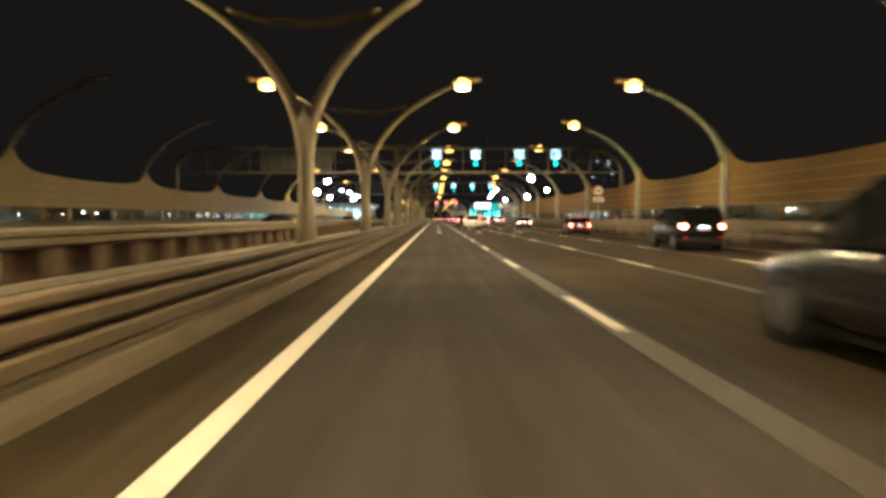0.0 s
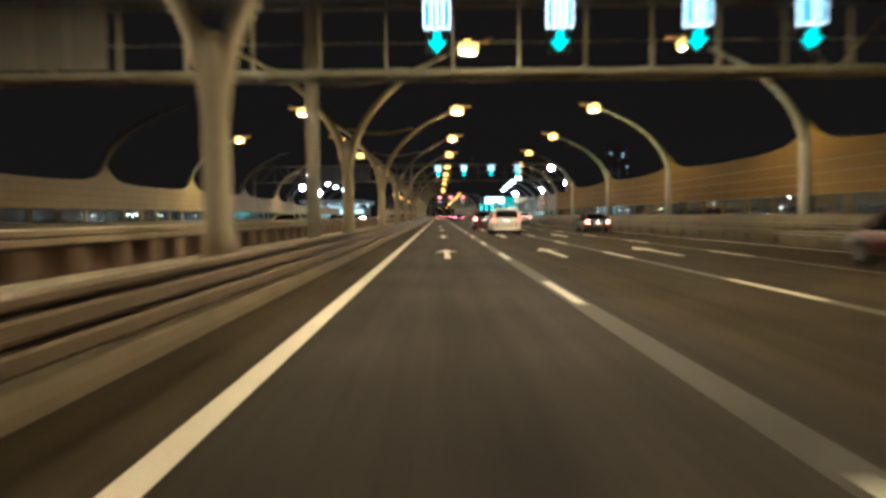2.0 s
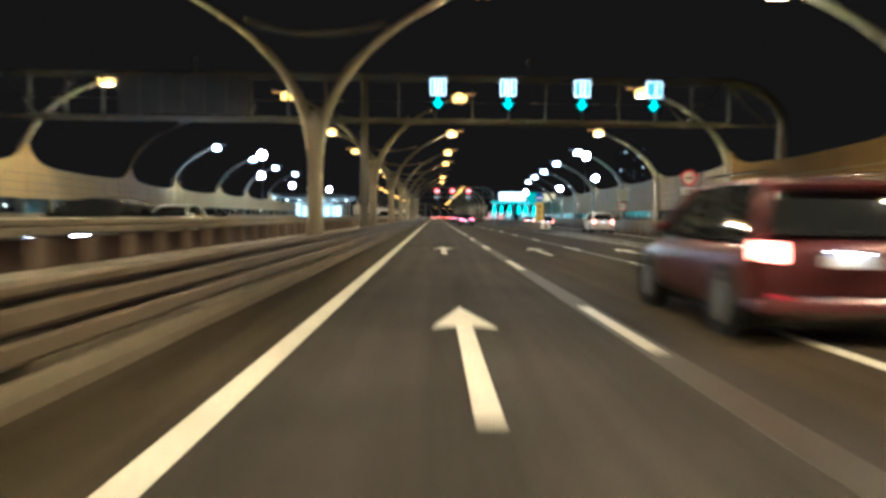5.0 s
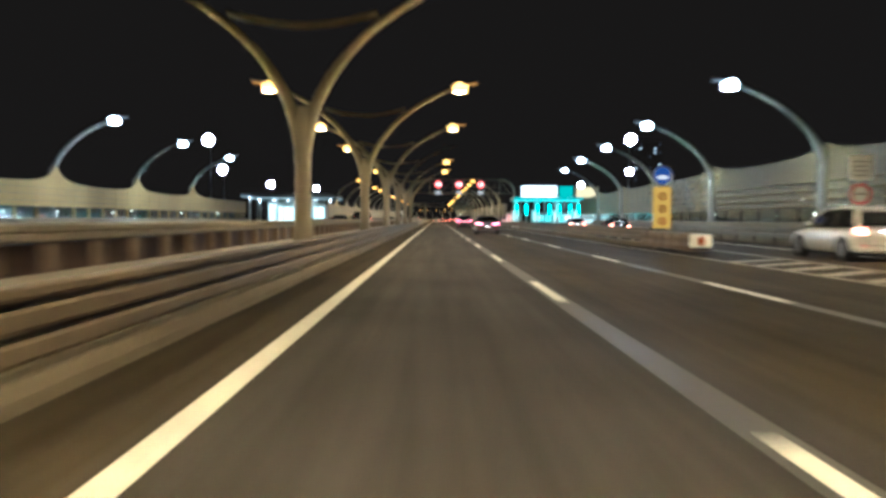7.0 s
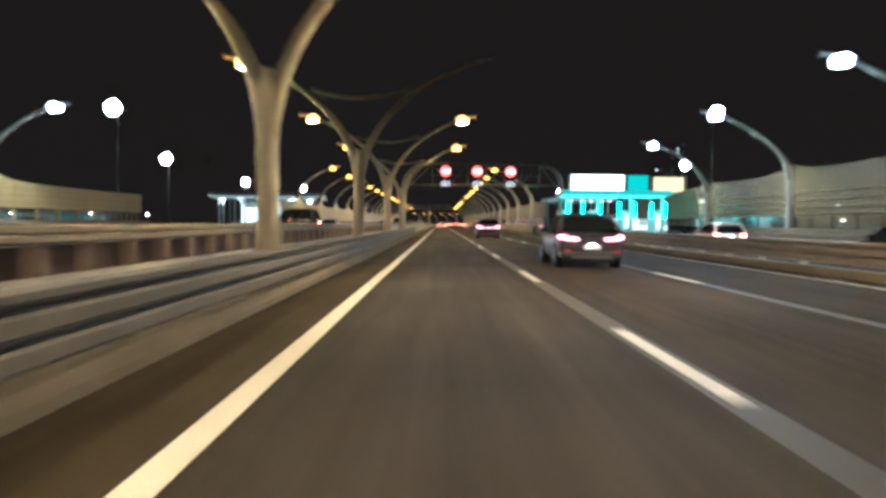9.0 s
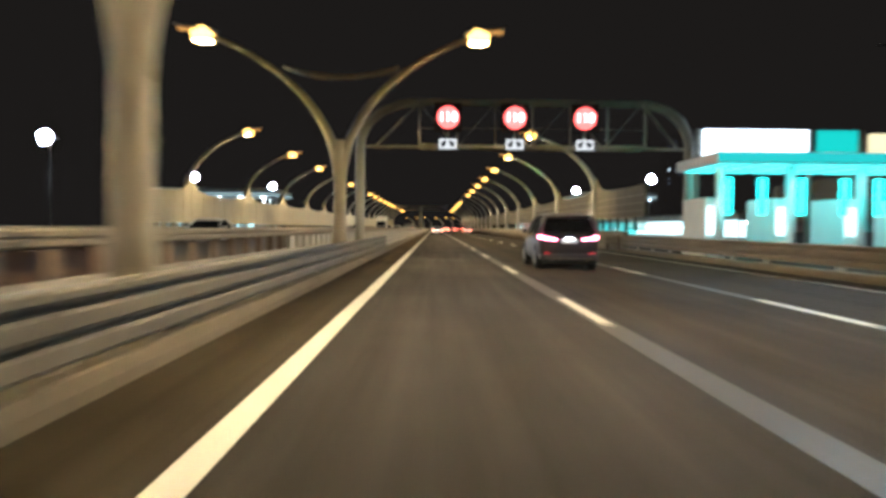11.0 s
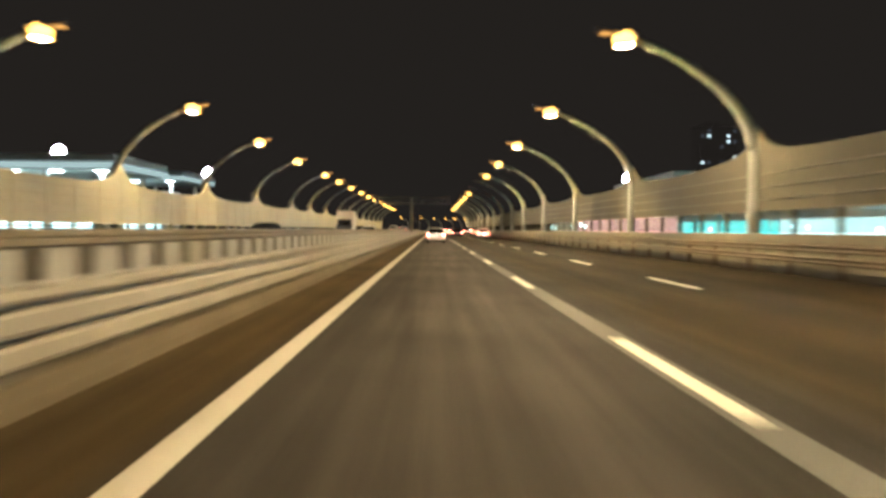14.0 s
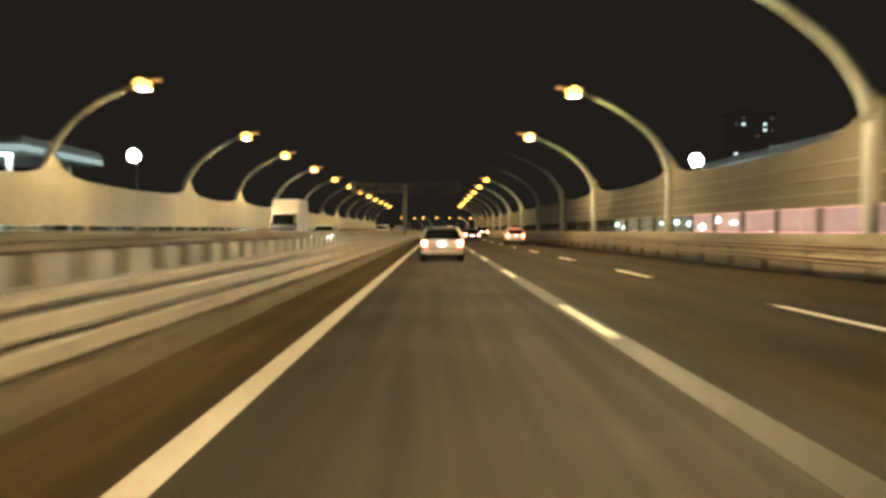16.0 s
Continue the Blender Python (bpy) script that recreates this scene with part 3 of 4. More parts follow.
        else:
            share("rail", made[key][0], ob, m)
            if kerb:
                share("kerb", made[key][1], ob, m)
            start = 0
        for j in range(start, int(length / post_step)):
            share("post", made[key][2], ob, m @ pose(-way * 0.06, j * post_step, 0))
    return ob


# One rail in three tones; the dimmer light of its nearer lengths is painted.
guardrail("guardrail_median", "brown three-wave guardrail, dimmed in colour, over a concrete kerb", [(-3.1, -60), (-3.1, 192)], 1, M["dimmed_rail_brown"])
guardrail("guardrail_median_far", "three-wave steel guardrail, half dimmed in colour, over a concrete kerb", [(-3.1, 192), (-3.1, 280)], 1, M["dimmed_steel"])
guardrail("guardrail_median_late", "pale grey three-wave steel guardrail over a concrete kerb", [(-3.1, 280), (-3.1, 600)], 1, M["steel"])

opp = thing("guardrail_opposite", "high pale barrier on closely set posts behind the median", "guardrail", kind="structure")
beam = post = None
for k in range(-5, 50):
    if beam is None:
        prof = [(0.0, 1.02), (0.06, 1.05), (0.06, 1.12), (0.03, 1.145), (0.06, 1.17), (0.06, 1.24), (0.0, 1.27), (-0.10, 1.27), (-0.10, 1.02)]
        beam = part("beam", extrude(bmesh.new(), prof, 0, 11.98), M["beam"], opp)
        beam.location = (-5.3, 12 * k, 0)
        low_beam = part("lower_beam", B(-0.06, 0.02, 0, 11.98, 0.50, 0.60), M["steel"], opp)
        low_beam.location = (-5.3, 12 * k, 0)
        # Added plates stand in for the dark gaps and block the opposite headlights.
        plate = part("gap_plate", B(-0.30, -0.27, 0, 11.98, 0.05, 0.98), M["gap_dark"], opp, "added dark brown plate standing in for dark gaps")
        pale_plate = part("gap_plate", B(-0.30, -0.27, 0, 11.98, 0.05, 0.98), M["gap_tan"], opp, "added dull tan plate standing in for dark gaps")
        pale_plate.location = (-5.3, 12 * 49, 0)
        plate.location = (-5.3, 12 * k, 0)
        continue
    if k < 49 and (k < 24 or k % 4 != 1):
        share("gap_plate", (plate if k < 21 else pale_plate).data, opp).location = (-5.3, 12 * k, 0)
    share("beam", beam.data, opp).location = (-5.3, 12 * k, 0)
    share("lower_beam", low_beam.data, opp).location = (-5.3, 12 * k, 0)
bm = bmesh.new()
box(bm, -0.10, 0.04, -0.06, 0.06, 0.0, 1.02)
box(bm, -0.02, 0.06, -0.13, 0.13, 0.66, 1.0)
post = part("post", bm, M["brown_post"], opp, "brown steel post")
post.location = (-5.36, 0.0, 0)
for k in range(1, 176):
    share("post", post.data, opp).location = (-5.36, 1.5 * k, 0)
bm = bmesh.new()
box(bm, -0.10, 0.04, -0.07, 0.07, 0.0, 1.02)
box(bm, -0.02, 0.10, -0.46, 0.46, 0.56, 1.0)
pale_post = part("post", bm, M["concrete"], opp, "pale broad post")
pale_post.location = (-5.36, 264.0, 0)
for k in range(177, 296):
    share("post", pale_post.data, opp).location = (-5.36, 1.5 * k, 0)
bm = bmesh.new()
for k in list(range(-40, 0)) + list(range(296, 400)):
    box(bm, -5.46, -5.32, 1.5 * k - 0.07, 1.5 * k + 0.07, 0.0, 1.02)
    box(bm, -5.38, -5.26, 1.5 * k - 0.28, 1.5 * k + 0.28, 0.62, 1.0)
tagged(part("far_posts", bm, M["concrete"], opp), kind="stuff")


def parapet(name, label, path, way, steel="steel"):
    """A concrete wall with a coping, in front of it two steel rails."""
    ob = thing(name, label, "parapet", kind="structure")
    for x, y, length, yaw in sections(path):
        m = pose(x, y, 0, 0, 0, yaw)
        o = part("parapet_block", extrude(bmesh.new(), [(way * 0.1, 0), (way * 0.06, 0.9), (way * 0.10, 0.95), (way * 0.10, 1.24), (-way * 0.16, 1.24), (-way * 0.16, 0)], 0, length - 0.02), M["parapet"], ob)
        o.matrix_local = m
        for z in (0.40, 0.72):
            r = part("rail", extrude(bmesh.new(), [(way * 0.50, z), (way * 0.56, z + 0.05), (way * 0.50, z + 0.11), (way * 0.56, z + 0.17), (way * 0.50, z + 0.22), (way * 0.46, z + 0.22), (way * 0.46, z)], 0, length - 0.02), M[steel], ob)
            r.matrix_local = m
        for j in range(int(length // 3)):
            p = part("post", B(way * 0.33 - 0.06, way * 0.33 + 0.06, j * 3 + 0.5, j * 3 + 0.6, 0, 0.96), M[steel], ob)
            p.matrix_local = m
    return ob


parapet("parapet_right_entry", "concrete parapet with steel rails below the noise wall", [(14.35, -60)] + [(x - 0.65, y) for x, y, _ in RIGHT_EARLY], -1, "dimmed_steel")
parapet("parapet_right_after_exit", "concrete parapet with steel rails below the noise wall", [(10.9, 283), (10.9, 600)], -1, "dimmed_rail_brown")
parapet("parapet_left_entry", "concrete parapet with steel rails below the cream noise wall", [(x + 0.35, y) for x, y, _ in LEFT_EARLY] + [(-28.65, 270)], 1)
parapet("parapet_left_far", "concrete parapet with steel rails below the cream noise wall", [(-18.6, 262), (-18.6, 600)], 1)
guardrail("guardrail_exit_nose", "brown weathered three-wave guardrail between exit and main road", [(10.35, 189), (10.5, 230), (10.75, 284)], -1, M["brown_steel"], 0.045, 1.05, True, 3.0)


# ---- gantries ----
def truss(ob, x0, x1, z0, z1, y=0.0, depth=1.0, step=1.8, braced=99):
    """A box truss across the road: four chords, upright members and braces in its back."""
    for yy in (y, y + depth):
        for z in (z0, z1):
            part("chord", B(x0, x1, yy - 0.09, yy + 0.09, z - 0.09, z + 0.09, 0.015), M["gantry"], ob)
    n = max(2, round((x1 - x0) / step))
    for i in range(n + 1):
        x = x0 + (x1 - x0) * i / n
        part("upright", B(x - 0.05, x + 0.05, y - 0.05, y + 0.05, z0 + 0.09, z1 - 0.09), M["gantry"], ob)
        part("cross_bar", B(x - 0.05, x + 0.05, y + 0.09, y + depth - 0.09, z0 - 0.05, z0 + 0.05), M["gantry"], ob)
        if i < n and (i < braced or i >= n - braced):
            xn = x0 + (x1 - x0) * (i + 1) / n
            a, b = (z0, z1) if i % 2 else (z1, z0)
            part("brace", T([(x, y + depth, a), (xn, y + depth, b)], 0.04, 6), M["gantry"], ob)
    part("walkway", B(x0, x1, y + 0.12, y + depth - 0.12, z0 + 0.06, z0 + 0.09), M["gantry"], ob)
    part("hand_rail", T([(x0, y + depth * 0.85, z0 + 1.0), (x1, y + depth * 0.85, z0 + 1.0)], 0.025, 6), M["gantry"], ob)


def arch_leg(ob, x, way, z0, z1, reach=2.9, y=0.5):
    """A curved leg at a gantry's end: it bends from the top chord down to the ground."""
    pts = [(x + way * reach * math.sin(a), y, z0 + (z1 - z0) * math.cos(a)) for a in (math.pi / 2 * i / 8 for i in range(9))]
    pts += [(x + way * reach, y, z0 * f) for f in (0.66, 0.33, 0.0)]
    part("arch_leg", T(pts, 0.24, 10), M["gantry"], ob, "", True)
    part("end_brace", T([(x, y, z1), (x + way * reach * 0.75, y, z0)], 0.07, 6), M["gantry"], ob)
    part("end_chord", T([(x, y, z0), (x + way * reach, y, z0)], 0.08, 6), M["gantry"], ob)


def down_arrow(bm, c, w, y):
    x, z = c
    pts = [(0, -0.5), (0.5, 0.05), (0.2, 0.05), (0.2, 0.5), (-0.2, 0.5), (-0.2, 0.05), (-0.5, 0.05)]
    loft(bm, [[(x + px * w, yy, z + pz * w) for px, pz in pts] for yy in (y, y + 0.03)])
    return bm


def lane_sign(x, y, z, strokes):
    """A square lane sign with its green arrow box, hung on a gantry's front."""
    ob = thing("lane_control_sign", "lit blue lane sign above a teal down arrow on a gantry", "traffic sign", (x, y, z), group="lane signs on the gantries")
    part("cabinet", B(-0.50, 0.50, -0.20, -0.10, -0.48, 0.50, 0.02), M["black"], ob)
    part("frame", B(-0.47, 0.47, -0.23, -0.203, -0.45, 0.47), M["led_rim"], ob, "white lit rim")
    part("face", B(-0.42, 0.42, -0.25, -0.233, -0.40, 0.42), M["led_blue"], ob, "blue lit face")
    for sx in strokes:
        part("stripe", B(sx - 0.04, sx + 0.04, -0.27, -0.253, -0.36, 0.24), M["led_rim"], ob, "white lane stroke")
        part("stripe", down_arrow(bmesh.new(), (sx, 0.30), -0.16, -0.27), M["led_rim"], ob, "white lane stroke")
    part("arrow_box", B(-0.42, 0.42, -0.20, -0.10, -1.26, -0.52, 0.02), M["black"], ob)
    part("arrow", down_arrow(bmesh.new(), (0, -0.88), 0.62, -0.235), M["led_arrow"], ob, "teal lit arrow")
    part("bracket", B(-0.06, 0.06, -0.10, 0.02, -1.2, 0.55), M["gantry"], ob)
    ob.scale = (0.8, 1.0, 0.86)
    return ob


def wide_gantry(y, z0, z1, xl, xr):
    ob = thing("sign_gantry", "grey steel truss gantry with arched legs across both roadways", "gantry", (0, y, 0), group="gantries over the road")
    truss(ob, xl, xr, z0, z1, braced=2)
    arch_leg(ob, xl, -1, z0, z1)
    arch_leg(ob, xr, 1, z0, z1)
    part("median_post", T([(-3.72, 0.5, 0), (-3.72, 0.5, z1)], 0.2, 10), M["gantry"], ob, "", True)
    part("sign_sheet", B(-15.4, -9.2, -0.22, -0.12, z0 + 0.15, z1 - 0.2), M["sign_back"], ob, "back of a large sign, grey sheet")
    for i in range(1, 6):
        part("stiffener", B(-15.4 + i * 1.03 - 0.03, -15.4 + i * 1.03 + 0.03, -0.28, -0.22, z0 + 0.15, z1 - 0.2), M["gantry"], ob)
    for x in (-12.0, 4.3):
        part("camera_mast", T([(x, 0.5, z1), (x, 0.5, z1 + 0.75)], 0.05, 6), M["gantry"], ob)
        part("camera_box", B(x - 0.12, x + 0.12, 0.3, 0.7, z1 + 0.72, z1 + 0.95, 0.03), M["gantry"], ob)
    return ob


wide_gantry(66.0, 5.35, 7.45, -20.0, 13.2)
for x, st in ((-0.14, (-0.2, 0, 0.2)), (3.22, (-0.2, 0, 0.2)), (7.0, (-0.1, 0.15)), (10.12, (0.1,))):
    lane_sign(x, 65.9, 6.85, st)
wide_gantry(146.0, 5.95, 8.05, -21.5, 13.9)
for x, st in ((-0.15, (-0.2, 0, 0.2)), (3.2, (-0.2, 0, 0.2)), (6.75, (-0.1, 0.15)), (10.2, (0.1,))):
    lane_sign(x, 145.9, 7.50, st)

g3 = thing("speed_gantry", "grey steel truss gantry with arched legs over three lanes", "gantry", (0, 276.3, 0), group="gantries over the road")
truss(g3, -1.2, 10.1, 5.40, 7.65)
arch_leg(g3, -1.2, -1, 5.40, 7.65, 3.0)
arch_leg(g3, 10.1, 1, 5.40, 7.65, 2.4)


def text_part(body, size, place, material, parent, label=""):
    cu = bpy.data.curves.new("figures", "FONT")
    cu.body, cu.size, cu.align_x, cu.align_y, cu.extrude, cu.offset = body, size, "CENTER", "CENTER", 0.008, 0.012
    ob = new("figures", cu)
    me = bpy.data.meshes.new_from_object(ob.evaluated_get(bpy.context.evaluated_depsgraph_get()))
    bpy.data.objects.remove(ob)
    me.materials.clear()
    me.materials.append(material)
    o = new("figures", me)
    o.parent = parent
    o.matrix_local = pose(*place, 90, 0, 0)
    if label:
        o["label"] = label
    return o


bpy.context.view_layer.update()
for x in (0.21, 3.53, 7.02):
    ob = thing("speed_limit_sign", "round lit red speed sign reading 110 above a white arrow plate", "traffic sign", (x, 276.2, 6.79), group="speed signs on the gantry")
    part("cabinet", B(-0.68, 0.68, -0.22, -0.1, -0.72, 0.72, 0.03), M["black"], ob)
    part("red_disc", disc(bmesh.new(), (0, -0.26, 0), 0.56, 0.03), M["led_red"], ob, "lit red disc")
    text_part("110", 0.62, (0, -0.275, 0), M["led_pale"], ob, "pale lit figures")
    part("arrow_plate", B(-0.44, 0.44, -0.24, -0.2, -1.56, -1.06, 0.01), M["led_plate"], ob, "white lit plate")
    for sx, turn in ((-0.22, 35), (0.2, -40)):
        o = part("arrow_mark", down_arrow(bmesh.new(), (0, 0), 0.36, -0.255), M["black"], ob, "black arrow")
        o.matrix_local = pose(sx, 0, -1.31, 0, turn, 0)
    part("bracket", B(-0.05, 0.05, -0.2, 0.02, -1.5, 0.6), M["gantry"], ob)

g4 = thing("cantilever_gantry", "T-shaped grey truss gantry on one median post", "gantry", (0, 442.0, 0), group="gantries over the road")
truss(g4, -10.6, 2.6, 6.0, 6.95, 0.0, 0.9, 1.2)
part("median_post", T([(-4.1, 0.45, 0), (-4.1, 0.45, 7.0)], 0.24, 10), M["gantry"], g4, "", True)
for x in (-10.4, 2.4):
    part("end_box", B(x - 0.3, x + 0.3, -0.2, 0.2, 5.9, 7.3, 0.03), M["sign_back"], g4)


# ---- signs beside the road ----
def round_sign(x, y, zc):
    ob = thing("roadside_sign", "white round sign above a white plate on a grey post", "traffic sign", (x, y, 0))
    part("post", T([(0, 0.06, 0), (0, 0.06, zc + 0.4)], 0.045, 8), M["pole"], ob, "", True)
    part("disc", disc(bmesh.new(), (0, -0.03, zc), 0.46, 0.03), M["sign_white"], ob)
    part("red_rim", ring(bmesh.new(), (0, -0.045, zc), 0.37, 0.46, 0.014), M["sign_red"], ob, "red rim")
    part("car_mark", B(-0.22, 0.22, -0.05, -0.035, zc - 0.10, zc + 0.06), M["ink"], ob, "grey pictogram")
    part("plate", B(-0.44, 0.44, -0.03, 0, zc - 0.98, zc - 0.58), M["sign_white"], ob)
    for z in (0.70, 0.84):
        part("bar", B(-0.32, 0.32, -0.045, -0.03, zc - z - 0.03, zc - z + 0.03), M["black"], ob, "dark bar of small writing")
    return ob


round_sign(13.95, 66.2, 3.75)
round_sign(14.2, 152.5, 3.7)
s = thing("no_stopping_sign", "white square board above a round red-rimmed sign", "traffic sign", (18.35, 185.0, 0))
part("post", T([(0, 0.06, 0), (0, 0.06, 4.25)], 0.05, 8), M["pole"], s, "", True)
part("board", B(-0.48, 0.48, -0.03, 0, 3.12, 4.2, 0.01), M["sign_white"], s)
for i in range(4):
    part("bar", B(-0.34, 0.34, -0.045, -0.03, 3.3 + 0.2 * i, 3.35 + 0.2 * i), M["ink"], s, "dark bar of small writing")
part("disc", disc(bmesh.new(), (0, -0.03, 2.52), 0.46, 0.03), M["sign_white"], s)
part("red_rim", ring(bmesh.new(), (0, -0.045, 2.52), 0.35, 0.46, 0.014), M["sign_red"], s, "red rim")
part("bar", B(-0.24, 0.24, -0.046, -0.032, 2.49, 2.56), M["ink"], s)

s = thing("exit_nose_marker", "tall yellow hazard board under a round blue arrow sign", "traffic sign", (10.42, 187.4, 0))
for x in (-0.3, 0.3):
    part("post", T([(x, 0.1, 0), (x, 0.1, 3.0)], 0.05, 8), M["pole"], s, "", True)
part("yellow_board", B(-0.42, 0.42, -0.03, 0.03, 0.95, 2.88, 0.015), M["board_yellow"], s, "yellow lit board")
for i in range(3):
    z = 1.28 + 0.58 * i
    part("hazard_ring", ring(bmesh.new(), (0, -0.05, z), 0.11, 0.19, 0.018, 20), M["hazard"], s, "dull red-brown ring")
    part("hazard_dot", disc(bmesh.new(), (0, -0.048, z), 0.06, 0.016, 14), M["hazard"], s, "dull red-brown dot")
part("blue_disc", disc(bmesh.new(), (0, -0.03, 3.40), 0.46, 0.03), M["disc_blue"], s, "blue round sign")
part("white_rim", ring(bmesh.new(), (0, -0.045, 3.40), 0.415, 0.46, 0.014), M["sign_white"], s)
part("white_mark", ellipsoid(bmesh.new(), (0, -0.04, 3.32), (0.30, 0.02, 0.10)), M["led_plate"], s, "pale lit mark", True)

s = thing("crash_cushion", "dark steel crash cushion with a pale warning panel at its nose", "crash cushion", (10.3, 181.7, 0))
for k in range(6):
    y0, w = 0.12 + 1.15 * k, 0.36 + 0.03 * k
    part("bay", extrude(bmesh.new(), [(-w, 0.12), (-w - 0.05, 0.30), (-w, 0.46), (-w - 0.05, 0.64), (-w, 0.80), (w, 0.80), (w + 0.05, 0.64), (w, 0.46), (w + 0.05, 0.30), (w, 0.12)], y0, y0 + 1.08), M["brown_post"], s, "ribbed dark steel bay")
part("nose_panel", B(-0.44, 0.44, -0.06, 0.06, 0.26, 0.80, 0.05), M["sign_white"], s, "pale panel")
part("warning_mark", ellipsoid(bmesh.new(), (0, -0.07, 0.53), (0.15, 0.015, 0.19)), M["hazard"], s, "red mark", True)


# ---- flood masts ----
def mast(x, y, z):
    ob = thing("flood_mast", "tall thin mast with cold white floodlights", "floodlight mast", (x, y, 0), group="floodlight masts")
    part("pole", T([(0, 0, -0.3), (0, 0, z * 0.5), (0, 0, z)], [0.22, 0.16, 0.09], 8), M["sign_back"], ob, "", True)
    part("crossbar", B(-1.2, 1.2, -0.06, 0.06, z - 0.46, z - 0.34), M["sign_back"], ob)
    h = part("flood_head", loft(bmesh.new(), [[(r * math.cos(a), yy, z - 0.4 + r * math.sin(a)) for a in (2 * math.pi * k / 20 for k in range(20))] for yy, r in ((-1.30, 1.0), (-1.0, 0.98), (-0.55, 0.55), (-0.2, 0.25))]), M["sign_back"], ob, "", True)
    part("lens", ellipsoid(bmesh.new(), (0, -1.32, z - 0.4), (0.95, 0.14, 0.95), 20, 10), M["flood"], h, "cold white lens", True)
    for cx in (-0.2, 0.2):
        part("bracket", B(cx - 0.05, cx + 0.05, -0.6, 0.1, z - 0.75, z - 0.05), M["sign_back"], ob)


for x, y, z in ((-40.5, 291, 15.4), (-52, 342, 13.2), (-57.7, 424, 13.2), (-50, 476, 13.8), (52, 362, 14.6), (49, 416, 13.2), (43, 477, 13.4), (37, 301, 17.0)):
    mast(x, y, z)

# added low lamps past both walls, for the glints at their clear foot
yard = None
rnd = random.Random(9)
for side, x0, y0, y1, n in ((-1, 44, 30, 330, 34), (1, 34, 60, 330, 24)):
    for i in range(n):
        x, y = side * (x0 + rnd.uniform(0, 34)), y0 + (y1 - y0) * (i + rnd.random()) / n
        m = pose(x, y, -0.25 if side < 0 else rnd.choice((-0.25, 0.6, 1.4, 2.2)), 0, 0, rnd.uniform(-30, 30))
        if yard is None:
            yard = thing("glint_lamp", "added grey post with a small warm lamp, standing for glints", "yard lamp", (x, y, -0.25), group="yard lamps beyond the noise walls")
            part("post", T([(0, 0, -2.4), (0, 0, 1.6), (0, 0, 2.35)], [0.07, 0.05, 0.04], 8), M["sign_back"], yard, "", True)
            part("globe", ellipsoid(bmesh.new(), (0, 0, 2.45), (0.20, 0.20, 0.16)), M["glint_glow"], yard, "warm white globe", True)
            part("cap", T([(0, 0, 2.58), (0, 0, 2.66)], [0.22, 0.06], 12), M["sign_back"], yard, "", True)
            yard.matrix_basis = m
        else:
            copy_thing(yard, m)

# ---- toll plaza on the exit, with boards above it ----
toll = thing("toll_canopy", "white toll canopy on columns with teal lane lights", "toll plaza", (0, 271, 0))
part("roof", B(11.9, 22.5, 0.0, 6.0, 4.25, 4.75, 0.05), M["white_wall"], toll)
part("fascia_glow", B(11.85, 22.6, -0.12, -0.02, 4.30, 4.70), M["toll_fascia"], toll, "cyan lit fascia")
for i in range(6):
    part("soffit_panel", B(12.2 + 1.75 * i, 13.5 + 1.75 * i, 0.5, 5.5, 4.19, 4.245), M["toll_soffit"], toll, "teal lit panel")
for x in (12.4, 15.6, 18.8, 22.0):
    part("column", T([(x, 1.2, 0), (x, 1.2, 4.25)], 0.2, 10), M["white_wall"], toll, "", True)
    b = part("booth", B(x - 0.45, x + 0.45, 1.8, 5.0, 0.0, 2.8, 0.06), M["white_wall"], toll)
    part("booth_window", B(x - 0.36, x + 0.36, 1.74, 1.79, 1.1, 2.4), M["shop_lit"], b, "lit window")
for x in (12.3, 13.8, 15.5, 17.4, 18.9, 20.6, 21.9):
    part("lane_light", B(x - 0.17, x + 0.17, -0.1, 0.05, 2.0, 3.6, 0.04), M["led_teal"], toll, "teal lane light")
boards = thing("direction_boards", "row of lit boards on posts above the exit", "sign board", (0, 279.2, 0))
for x in (13.8, 19.9, 22.7, 26.6):
    part("post", T([(x, 0.3, 0), (x, 0.3, 6.8)], 0.14, 8), M["gantry"], boards, "", True)
part("crossbar", B(13.6, 26.8, 0.2, 0.4, 4.45, 4.6), M["gantry"], boards)
part("white_board", B(14.0, 19.7, -0.06, 0.12, 4.7, 6.75, 0.04), M["led_white"], boards, "blank white lit board")
part("teal_board", B(20.2, 22.4, -0.06, 0.12, 4.7, 6.75, 0.04), M["led_cyan"], boards, "teal lit board")
part("cream_board", B(23.0, 26.3, -0.06, 0.12, 4.9, 6.6, 0.04), M["led_cream"], boards, "cream lit board")

# lit fronts behind the clear foot of the right wall
rnd = random.Random(21)
for x, y, w, d, h, skin, word, pane in ((39.9, 340, 2.5, 52.0, 3.6, "kiosk_white", "white", 4.3), (39.9, 395, 2.5, 62.0, 3.6, "kiosk_cyan", "cyan", 5.2), (17.6, 378, 6.0, 22.0, 3.0, "led_pink", "pink", 3.1), (20.0, 406, 8.0, 28.0, 2.8, "kiosk_cream", "cream", 2.8)):
    k = thing("roadside_kiosk", f"low kiosk with a {word} lit front behind the noise wall", "kiosk", (x, y, 0), group="kiosks behind the wall")
    part("body", B(0, w, 0, d, -0.25, h, 0.05), M["white_wall"], k)
    part("roof_slab", B(-0.3, w + 0.3, -0.3, d + 0.3, h + 0.01, h + 0.25, 0.03), M["sign_back"], k)
    n = max(3, round(d / pane))
    for i in range(n):
        y0, y1 = d * i / n + 0.07, d * (i + 1) / n - 0.07
        part("lit_front", B(-0.06, -0.01, y0, y1, 0.4, 2.7), M[skin], k, f"{word} lit pane")
